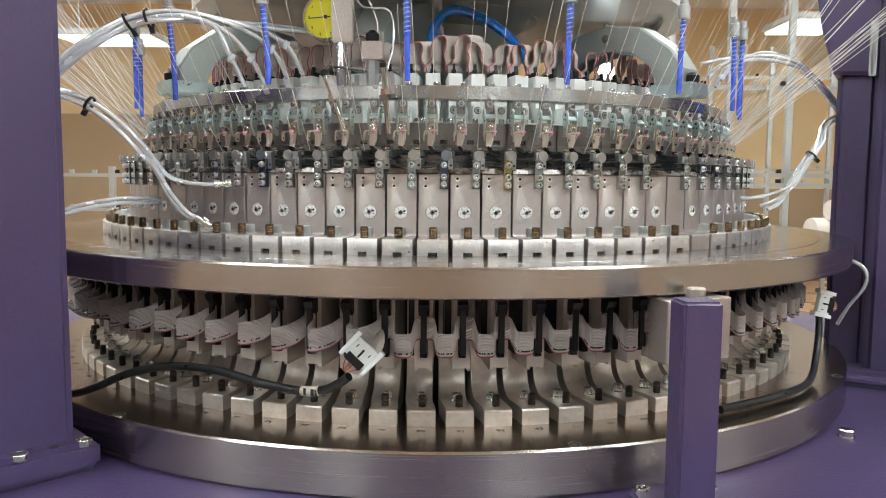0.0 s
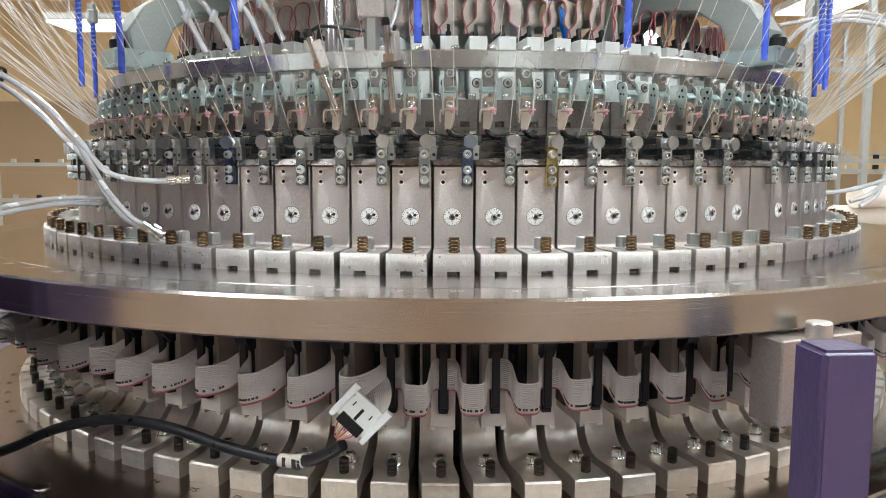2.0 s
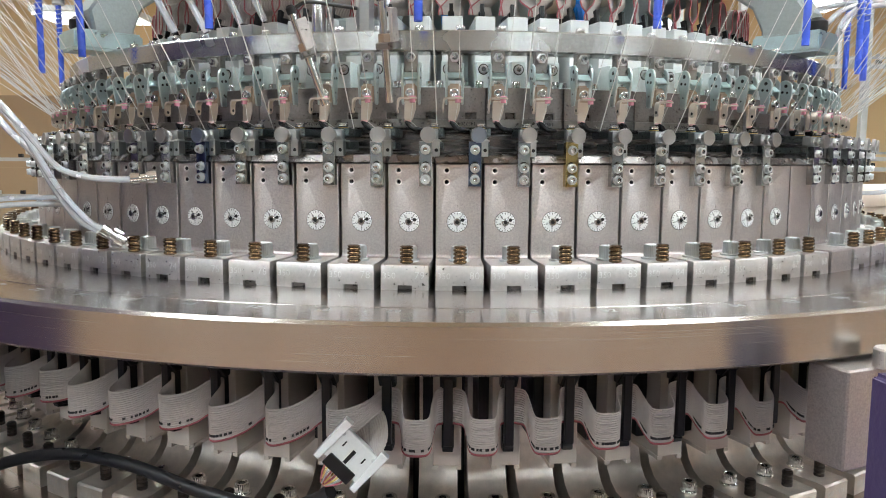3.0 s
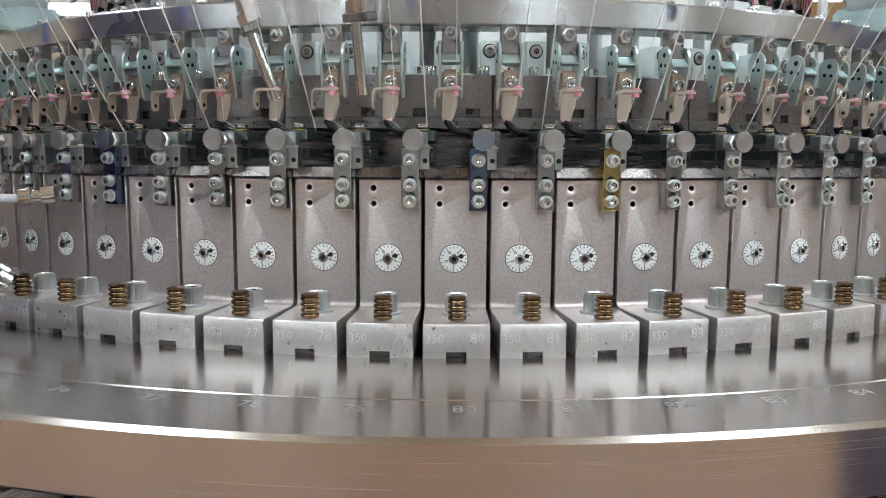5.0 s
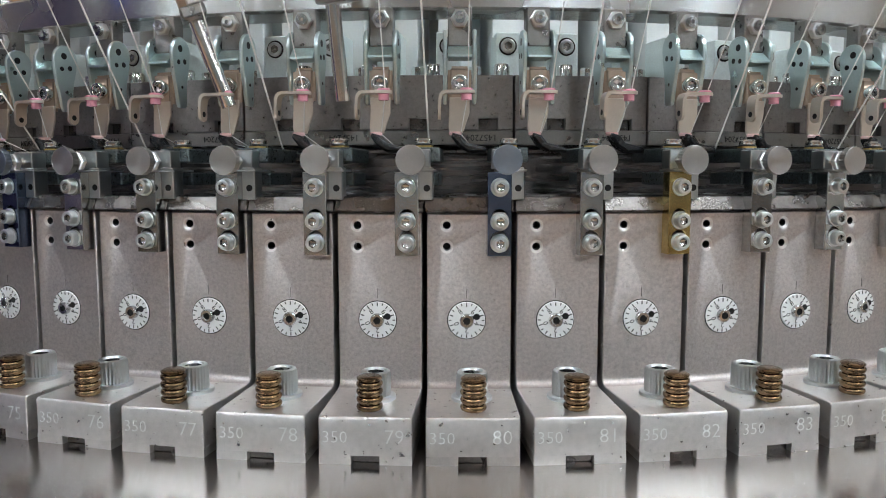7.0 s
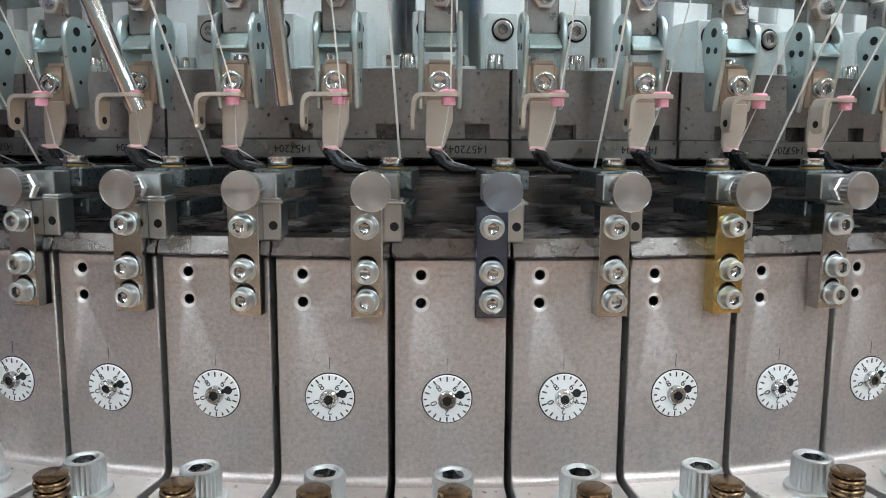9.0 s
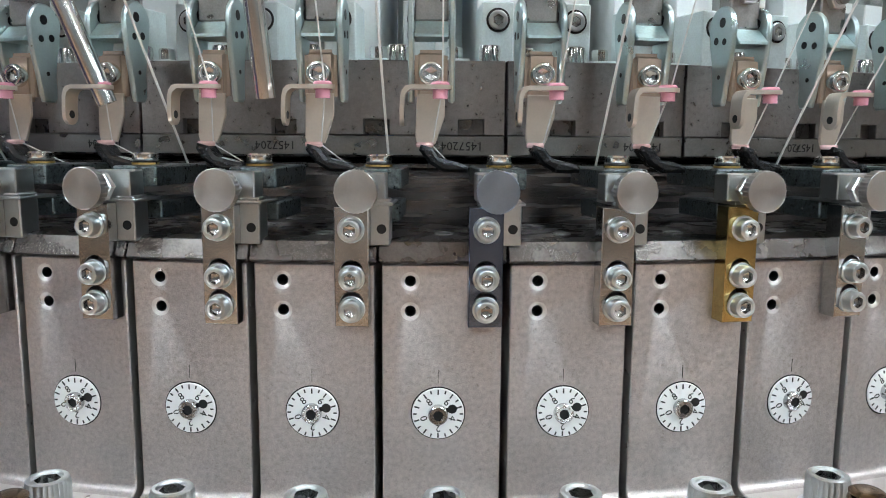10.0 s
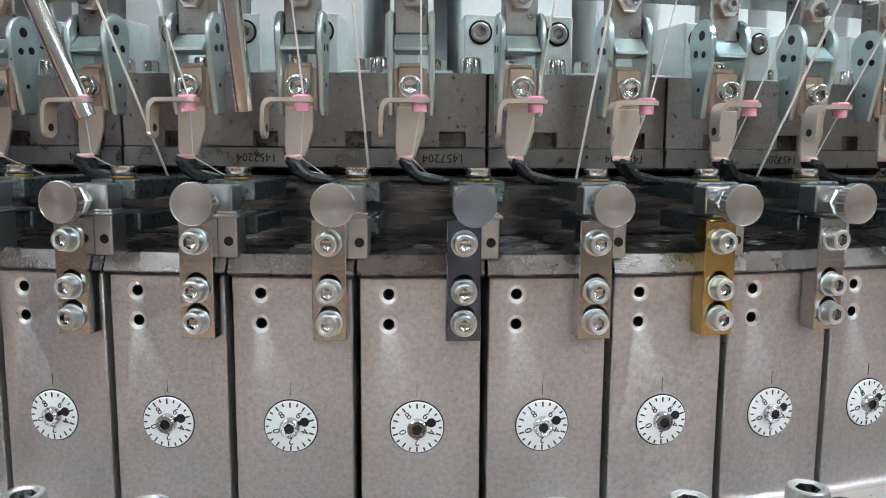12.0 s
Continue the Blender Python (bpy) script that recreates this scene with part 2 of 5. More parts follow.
def lathe(profile, seg=24, bm=None, m=None, closed=True):
    """Turns the outline (radius, height) about z."""
    bm = bm or bmesh.new()
    tr = m or Matrix()
    rings = []
    for i in range(seg):
        a = 2 * math.pi * i / seg
        rings.append([bm.verts.new(tr @ Vector((r * math.cos(a), r * math.sin(a), h))) for r, h in profile])
    k = len(profile)
    fs = []
    for i in range(seg):
        p, q = rings[i], rings[(i + 1) % seg]
        for j in range(k if closed else k - 1):
            fs.append(bm.faces.new((p[j], q[j], q[(j + 1) % k], p[(j + 1) % k])))
    bmesh.ops.recalc_face_normals(bm, faces=fs)
    return bm


def turned(profile, seg=20, bm=None, m=None):
    """A turned solid whose outline starts and ends on the axis, both ends capped."""
    bm = bm or bmesh.new()
    tr = m or Matrix()
    rings = [[bm.verts.new(tr @ Vector((r * math.cos(2 * math.pi * i / seg), r * math.sin(2 * math.pi * i / seg), h)))
              for i in range(seg)] for r, h in profile]
    fs = [bm.faces.new(rings[0][::-1]), bm.faces.new(rings[-1])]
    for p, q in zip(rings, rings[1:]):
        for i in range(seg):
            fs.append(bm.faces.new((p[i], p[(i + 1) % seg], q[(i + 1) % seg], q[i])))
    bmesh.ops.recalc_face_normals(bm, faces=fs)
    return bm


def tube(points, radius, seg=8, bm=None, taper=None):
    """A round rod along a smooth line through points."""
    bm = bm or bmesh.new()
    pts = [Vector(p) for p in points]
    rings = []
    up = Vector((0, 0, 1))
    for i, p in enumerate(pts):
        d = (pts[min(i + 1, len(pts) - 1)] - pts[max(i - 1, 0)]).normalized()
        s = d.cross(up)
        if s.length < 1e-3:
            s = d.cross(Vector((0, 1, 0)))
        s.normalize()
        u = s.cross(d)
        r = radius if taper is None else radius * taper[i]
        rings.append([bm.verts.new(p + r * (math.cos(2 * math.pi * k / seg) * s + math.sin(2 * math.pi * k / seg) * u)) for k in range(seg)])
    for a, b in zip(rings, rings[1:]):
        for k in range(seg):
            bm.faces.new((a[k], a[(k + 1) % seg], b[(k + 1) % seg], b[k]))
    bm.faces.new(rings[0][::-1])
    bm.faces.new(rings[-1])
    return bm


def spline(points, n=8):
    """Catmull-Rom points through the given ones."""
    p = [Vector(q) for q in points]
    p = [2 * p[0] - p[1]] + p + [2 * p[-1] - p[-2]]
    out = []
    for i in range(1, len(p) - 2):
        for k in range(n):
            t = k / n
            a, b, c, d = p[i - 1:i + 3]
            out.append(0.5 * (2 * b + (c - a) * t + (2 * a - 5 * b + 4 * c - d) * t * t + (3 * b - a - 3 * c + d) * t ** 3))
    out.append(p[-2])
    return out


FRONT = pose(0, 0, 0, 90, 0, 0)  # turns a thing that points up so that it points outwards, to -y


def socket_screw(r, h, knurl=True, seg=20):
    """A cap screw's head, standing on z = 0: knurled side, chamfer and a hexagon socket."""
    bm = bmesh.new()
    seg = 56 if knurl else 24
    prof = [(1.0, 0.0), (1.0, 0.80), (0.93, 0.96), (0.84, 1.0), (0.70, 1.0), (0.64, 0.93)]
    rings = []
    for f, z in prof:
        ring = []
        for i in range(seg):
            k = 1.0 - (0.07 if knurl and i % 2 and f == 1.0 else 0)
            a = 2 * math.pi * i / seg
            ring.append(bm.verts.new((r * f * k * math.cos(a), r * f * k * math.sin(a), h * z)))
        rings.append(ring)
    for z, s in ((0.93, 0.55), (0.40, 0.53), (0.26, 0.14)):
        ring = []
        for i in range(seg):
            a = 2 * math.pi * i / seg
            b = (a + math.pi / 6) % (math.pi / 3) - math.pi / 6
            ring.append(bm.verts.new((r * s * 0.92 / math.cos(b) * math.cos(a), r * s * 0.92 / math.cos(b) * math.sin(a), h * z)))
        rings.append(ring)
    for k, (p, q) in enumerate(zip(rings, rings[1:])):
        for i in range(seg):
            f = bm.faces.new((p[i], p[(i + 1) % seg], q[(i + 1) % seg], q[i]))
            f.material_index = 1 if k >= 6 else 0
    bm.faces.new(rings[-1]).material_index = 1
    bm.faces.new(rings[0][::-1])
    return bm


def moved(bm, m):
    bmesh.ops.transform(bm, matrix=m, verts=bm.verts)
    return bm


def joined(*bms):
    out = bmesh.new()
    for b in bms:
        me = bpy.data.meshes.new("tmp")
        b.to_mesh(me)
        b.free()
        out.from_mesh(me)
        bpy.data.meshes.remove(me)
    return out


def at(az, r, z):
    """The pose on the machine at the azimuth az (degrees, 0 towards -y), radius r and height z, facing outwards."""
    return pose(0, 0, 0, 0, 0, az) @ Matrix.Translation((0, -r, z))


def lettering(text, size, depth=0.00012, align="CENTER", thin=0.0):
    cu = bpy.data.curves.new("lettering", "FONT")
    cu.body, cu.size, cu.extrude, cu.align_x, cu.align_y = text, size, depth, align, "CENTER"
    cu.resolution_u = 2
    cu.offset = -thin * size
    ob = bpy.data.objects.new("lettering", cu)
    me = bpy.data.meshes.new_from_object(ob)
    bpy.data.objects.remove(ob)
    bm = bmesh.new()
    bm.from_mesh(me)
    bpy.data.meshes.remove(me)
    bpy.data.curves.remove(cu)
    return bm


def disc(x, z, r, n=20, tall=0.0):
    """A round or, with tall, an oblong outline."""
    return [(x + r * math.cos(2 * math.pi * k / n), z + r * math.sin(2 * math.pi * k / n) + (tall if 0 < k < n / 2 else 0)) for k in range(n)]


def pierced(outline, holes, y0, y1, edge=0.0002):
    """A plate with the outline (x, z) from y0 to y1 and holes that go through it."""
    cu = bpy.data.curves.new("pierced", "CURVE")
    cu.dimensions, cu.fill_mode = "2D", "BOTH"
    cu.extrude, cu.bevel_depth, cu.offset, cu.bevel_resolution = (y1 - y0) / 2 - edge, edge, -edge, 0
    for loop in [outline] + holes:
        sp = cu.splines.new("POLY")
        sp.points.add(len(loop) - 1)
        for p, (x, z) in zip(sp.points, loop):
            p.co = (x, z, 0, 1)
        sp.use_cyclic_u = True
    ob = bpy.data.objects.new("pierced", cu)
    me = bpy.data.meshes.new_from_object(ob)
    bpy.data.objects.remove(ob)
    bm = bmesh.new()
    bm.from_mesh(me)
    bpy.data.meshes.remove(me)
    bpy.data.curves.remove(cu)
    bmesh.ops.remove_doubles(bm, verts=bm.verts, dist=1e-6)
    return moved(bm, Matrix.Translation((0, (y0 + y1) / 2, 0)) @ FRONT)


def bored(bm, y, centres, r0, r1, deep):
    """Cuts countersunk holes into the largest face that looks to -y at depth y."""
    bm.normal_update()
    face = max((f for f in bm.faces if f.normal.y < -0.99 and abs(f.calc_center_median().y - y) < 1e-4), key=lambda f: f.calc_area())
    rim = list(face.edges)
    bmesh.ops.delete(bm, geom=[face], context="FACES_ONLY")
    n = 20
    loops = []
    for x, z in centres:
        loops.append([bm.verts.new((x + r0 * math.cos(2 * math.pi * k / n), y, z + r0 * math.sin(2 * math.pi * k / n))) for k in range(n)])
        rim += [bm.edges.new((loops[-1][k], loops[-1][(k + 1) % n])) for k in range(n)]
    bmesh.ops.triangle_fill(bm, edges=rim, normal=(0, -1, 0), use_beauty=True)
    for (x, z), ring in zip(centres, loops):
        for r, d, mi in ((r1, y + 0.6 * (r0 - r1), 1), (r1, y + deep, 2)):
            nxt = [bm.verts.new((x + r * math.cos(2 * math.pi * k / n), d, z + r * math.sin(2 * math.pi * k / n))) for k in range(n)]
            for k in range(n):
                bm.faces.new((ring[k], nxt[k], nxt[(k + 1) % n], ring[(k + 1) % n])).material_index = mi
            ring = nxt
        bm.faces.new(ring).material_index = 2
    bmesh.ops.recalc_face_normals(bm, faces=bm.faces)
    return bm


STEP = 4.0            # degrees between the ninety feeds
FEEDS = range(36, 126)


def feed_angle(i):
    return (i - 80) * STEP


def number(i):
    return (i - 1) % 90 + 1


# ---- the room ----
def structure(ob, label, category):
    return tagged(ob, label, category, kind="structure")


structure(part("floor", box(-8, 8, -6, 8, -0.2, 0.0), FLOOR), "tan epoxy factory floor", "floor")
structure(part("ceiling", box(-8, 8, -6, 8, 3.2, 3.4), CEILING), "white factory hall ceiling", "ceiling")
structure(part("wall_north", box(-8, 8, 8.0, 8.2, 0.0, 3.2), WALL), "beige painted hall wall", "wall")
structure(part("wall_south", box(-8, 8, -6.2, -6, 0, 3.2), PALE), "cool grey painted hall wall", "wall")
# Out of view: added so that the low metal picks up warm brown.
structure(part("wall_dado_south", box(-8, 8, -5.99, -5.95, 0.0, 0.95), WARM_BOUNCE), "unseen warm brown board added for warm reflections", "dado")
structure(part("wall_west", box(-8.2, -8, -6.2, 8.2, 0, 3.2), SIDE), "pale painted hall wall", "wall")
structure(part("wall_east", box(8, 8.2, -6.2, 8.2, 0, 3.2), SIDE), "pale painted hall wall", "wall")


def ceiling_light(x, y, w, d, z=3.1):
    t = thing("ceiling_light", x, y, z)
    part("frame", joined(box(-w / 2 - 0.03, w / 2 + 0.03, -d / 2 - 0.03, -d / 2, -0.02, 0.1), box(-w / 2 - 0.03, w / 2 + 0.03, d / 2, d / 2 + 0.03, -0.02, 0.1),
                         box(-w / 2 - 0.03, -w / 2, -d / 2, d / 2, -0.02, 0.1), box(w / 2, w / 2 + 0.03, -d / 2, d / 2, -0.02, 0.1)), TOP_GREY, t)
    part("diffuser", box(-w / 2, w / 2, -d / 2, d / 2, -0.01, 0.03), LIGHT, t, "glowing white diffuser")
    tagged(t, "bright white rectangular panel light under the ceiling", "ceiling light", "ceiling lights")


for lx in (-4.6, -1.6, 1.4, 4.2):
    for ly in (-4.2, -1.4, 1.6, 4.8):
        ceiling_light(lx, ly, 0.6, 1.2)

def hung_light(x, y, w, d, z):
    t = thing("pendant_light", x, y, z)
    part("housing", box(-w / 2 - 0.02, w / 2 + 0.02, -d / 2 - 0.02, d / 2 + 0.02, 0.001, 0.06, 0.01, 2), TOP_GREY, t)
    part("diffuser", box(-w / 2, w / 2, -d / 2, d / 2, -0.02, 0.0), FAR_LIGHT, t, "glowing white diffuser")
    for px in (-w * 0.4, w * 0.4):
        part("rod", box(px - 0.006, px + 0.006, -0.006, 0.006, 0.06, 3.2 - z), TOP_GREY, t)
    tagged(t, "bright white panel light hung below the ceiling", "pendant light", "pendant lights")


hung_light(-3.15, 6.2, 0.85, 0.5, 2.47)
hung_light(3.2, 5.8, 0.5, 0.6, 2.56)

# ---- the machine's large forms ----
BED_Z, PLATE_Z, LOWER_Z = 0.926, 1.1145, 0.9670


def ring_solid(profile, seg=360):
    """A turned ring whose flat top takes the second material."""
    bm = lathe(profile, seg)
    bm.normal_update()
    for f in bm.faces:
        f.material_index = 1 if f.normal.z > 0.9 else 0
    return bm


bed = thing("machine_bed", 0, 0, 0)
part("table", lathe([(0.30, 0.80), (0.80, 0.80), (0.815, 0.815), (0.815, BED_Z - 0.012), (0.80, BED_Z), (0.30, BED_Z)], 180), PURPLE, bed)
part("plinth", turned([(0.45, 0.0), (0.45, 0.80)], 64), PURPLE, bed)
tagged(bed, "violet painted round bed of the knitting machine", "machine bed")

lower = thing("lower_ring_plate", 0, 0, BED_Z)
part("ring", ring_solid([(0.36, 0.001), (0.538, 0.001), (0.538, 0.004), (0.542, 0.005), (0.542, 0.0393), (0.5405, 0.0410), (0.36, 0.0410)]), [STEEL, STEEL_LOWER], lower)
tagged(lower, "polished steel lower ring plate on the violet bed", "ring plate")

upper = thing("upper_ring_plate", 0, 0, 1.0874)
part("ring", ring_solid([(0.40, 0.0), (0.5395, 0.0), (0.541, 0.0015), (0.541, 0.0238), (0.5395, 0.0256), (0.5058, 0.0256), (0.5055, 0.0252), (0.5048, 0.0252), (0.5045, 0.0256), (0.40, 0.0256)]), [STEEL, STEEL_TOP], upper)
tagged(upper, "brushed stainless steel upper ring plate with engraved feed numbers", "ring plate")

cyl = thing("needle_cylinder", 0, 0, 0.97)
part("lower_drum", lathe([(0.30, 0.0), (0.405, 0.0), (0.405, 0.118), (0.30, 0.118)], 180), BLACK_GAP, cyl)
part("needle_bed", lathe([(0.34, 0.118), (0.3835, 0.118), (0.3835, 0.2335), (0.3815, 0.2355), (0.34, 0.2355)], 360), NEEDLE, cyl)
part("needle_edge", lathe([(0.376, 0.2356), (0.3825, 0.2356), (0.3825, 0.2366), (0.376, 0.2366)], 360), STEEL_DARK, cyl)
tagged(cyl, "oiled black needle cylinder inside the cam ring", "needle cylinder")

dial = thing("dial_plate", 0, 0, 1.2085)
part("plate", lathe([(0.10, 0.0), (0.3735, 0.0), (0.3735, 0.003), (0.10, 0.003)], 360), STEEL_DARK, dial)
tagged(dial, "dark steel dial plate above the needle cylinder", "dial plate")

top_ring = thing("feeder_ring", 0, 0, 1.2560)
part("ring", lathe([(0.372, 0.0), (0.3885, 0.0), (0.3895, 0.001), (0.3895, 0.0125), (0.3885, 0.0135), (0.372, 0.0135)], 360), RING_STEEL, top_ring)
tagged(top_ring, "thin brushed steel ring that carries the yarn feeders", "feeder ring")


# ---- upper cam blocks: one to each feed ----
def cam_block():
    t = thing("cam_block", 0, -0.452, PLATE_Z)
    w = 0.01375
    o = 0.452  # radial offset of the local origin
    prof = [(0.0, 0.0012), (0.0, 0.0121), (0.0004, 0.0128), (0.0012, 0.0131)]
    prof += [(o - 0.4226, 0.0131), (o - 0.4212, 0.0134), (o - 0.4204, 0.0141), (o - 0.42005, 0.0152), (o - 0.42, 0.0164)]
    prof += [(o - 0.42, 0.0702), (o - 0.4196, 0.0706), (o - 0.392, 0.0706), (o - 0.392, 0.0012)]
    body = prism(prof, -w, w, bev=0.0003)
    for f in body.faces:
        f.material_index = 1 if f.calc_center_median().y < o - 0.4227 else 0
    # The bores are black inside: their shade is given as a colour.
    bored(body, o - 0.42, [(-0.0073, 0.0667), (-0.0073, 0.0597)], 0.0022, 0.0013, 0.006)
    part("foot", plate([(-w, -0.0015), (-0.0043, -0.0015), (-0.0043, 0.0012), (0.0042, 0.0012), (0.0042, -0.0015), (w, -0.0015), (w, 0.00125), (-w, 0.00125)], 0.0, 0.055), ALU_FOOT, t, smooth=False)
    part("key", box(-0.0042, 0.0041, 0.0022, 0.05, -0.0013, 0.0012), STEEL_DARK, t)
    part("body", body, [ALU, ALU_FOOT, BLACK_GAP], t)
    cap = [(o - 0.4205, 0.0709), (o - 0.4215, 0.0716), (o - 0.4196, 0.0757), (o - 0.4180, 0.0762), (o - 0.386, 0.0762), (o - 0.386, 0.0709)]
    part("cap_plate", prism(cap, -0.01445, 0.01445, bev=0.0002), STEEL_DARK, t, "dark steel cap plate")
    part("cap_screw", moved(turned([(0.0023, 0), (0.0023, 0.0003), (0.0017, 0.0005), (0.0015, -0.0012)], 16), Matrix.Translation((0.0005, o - 0.409, 0.0762))), ZINC, t)
    part("socket_screw", moved(joined(turned([(0.0064, 0.0), (0.0064, 0.0010), (0.0061, 0.0012)], 24),
                                     moved(socket_screw(0.0049, 0.0078), Matrix.Translation((0, 0, 0.0012)))), Matrix.Translation((0.0004, o - 0.4335, 0.0131))), SCREW, t, "knurled chrome cap screw")
    stack, z = [(0.0030, 0.0)], 0.0
    for i in range(4):
        stack += [(0.0031, z + 0.00015), (0.00375, z + 0.0004), (0.0040, z + 0.0010), (0.0039, z + 0.0016), (0.00365, z + 0.0019), (0.0031, z + 0.0021)]
        z += 0.0023
    stack += [(0.0031, z + 0.0001), (0.0038, z + 0.0003), (0.0038, z + 0.0007), (0.0030, z + 0.0012), (0.0012, z + 0.00135)]
    part("grooved_pin", moved(turned(stack, 28), Matrix.Translation((0.0004, o - 0.4452, 0.0131))), BRONZE, t, "bronze grooved pin")
    # the numbered setting dial
    zc, yf = 0.0355, o - 0.42
    dl = part("setting_dial", moved(turned([(0.0061, -0.0004), (0.0061, 0.0004), (0.0059, 0.0006)], 40), Matrix.Translation((-0.0008, yf, zc)) @ FRONT), DIAL_WHITE, t, "white setting dial")
    # Flat black disc whose rim paints the shadow in the gap round the dial.
    part("recess", moved(turned([(0.0064, -0.0006), (0.0064, 0.00006)], 40), Matrix.Translation((-0.0008, yf, zc)) @ FRONT), BLACK_GAP, dl)
    face = bmesh.new()
    base = Matrix.Translation((-0.0008, yf - 0.00066, zc))
    for k in range(20):
        a = k * 18
        long = 0.0013 if k % 2 == 0 else 0.0009
        box(-0.00017, 0.00017, -0.00005, 0.00005, 0.0059 - long, 0.0058, bm=face, m=base @ pose(0, 0, 0, 0, a, 0))
    for txt, a in (("8", 126), ("6", 54), ("4", -18), ("2", -90), ("0", 198)):
        g = moved(lettering(txt, 0.0025, 0.00005), base @ Matrix.Translation((0.0034 * math.cos(radians(a)), 0, 0.0034 * math.sin(radians(a)))) @ pose(0, 0, 0, 0, 90 - a, 0) @ FRONT)
        face = joined(face, g)
    part("markings", face, PRINT, dl, smooth=False)
    part("hub", moved(lathe([(0.0012, 0.0), (0.0023, 0.0), (0.0023, 0.0012), (0.0020, 0.0015), (0.0012, 0.0015)], 24), base @ FRONT), SOCKET, dl)
    # Socket and lock hole are black plugs: their inner shade as colour.
    part("socket", moved(turned([(0.0013, 0.0), (0.0013, 0.0008)], 6), base @ FRONT), BLACK, dl)
    part("lock_hole", moved(joined(turned([(0.0011, 0.0), (0.0011, 0.0001)], 16), moved(turned([(0.0006, 0.0), (0.0006, 0.0001)], 10), Matrix.Translation((-0.0012, -0.0003, 0)))), base @ Matrix.Translation((0.0033, 0, 0.0012)) @ FRONT), BLACK, dl)
    part("index_line", box(-0.00087, -0.00077, yf - 0.0001, yf + 0.001, zc + 0.0072, zc + 0.0104), PRINT, t)
    return tagged(t, "sandblasted aluminium cam block with white setting dial on the ring plate", "cam block", "cam blocks")


TINY = {"washer", "hole", "bore", "markings", "seal", "spindle_nut", "cap_screw", "tab_hole", "pin", "mount_screw", "lock_hole", "socket",
        "index_line", "hub", "recess", "counterbore", "clamp", "slot_rim", "lamp_screw", "threaded_hole", "engraving"}


def ring_of(build, feeds, r, z, phase=0.0, skip=()):
    """One thing for each feed, all round the machine."""
    first, out = build(), {}
    for i in feeds:
        if i in skip:
            continue
        m = at(feed_angle(i) + phase, r, z)
        if not out:
            first.matrix_basis = m
            out[i] = first
        else:
            out[i] = copy_thing(first, m)
            # on the far side of the machine the tiniest pieces are left off
            if abs(feed_angle(i)) > 104:
                for ob in out[i].children_recursive:
                    if ob.name.split(".")[0] in TINY:
                        bpy.data.objects.remove(ob)
    return out


blocks = ring_of(cam_block, FEEDS, 0.452, PLATE_Z, 0.08, skip=(89,))

# the blank block without a dial
blank = thing("cam_block", 0, 0, 0)
part("body", prism([(0.0, -0.0015), (0.0, 0.0127), (0.0012, 0.0137), (0.0288, 0.0138), (0.0317, 0.0170), (0.032, 0.0195), (0.032, 0.0702), (0.0324, 0.0706), (0.06, 0.0706), (0.06, -0.0015)], -0.01395, 0.01395, bev=0.0003), ALU, blank)
part("cap_plate", prism([(0.0315, 0.0709), (0.0305, 0.0716), (0.0324, 0.0757), (0.034, 0.0762), (0.066, 0.0762), (0.066, 0.0709)], -0.01445, 0.01445, bev=0.0002), STEEL_DARK, blank)
blank.matrix_basis = at(feed_angle(89) + 0.08, 0.452, PLATE_Z)
tagged(blank, "plain aluminium cam block without a setting dial", "cam block", "cam blocks")


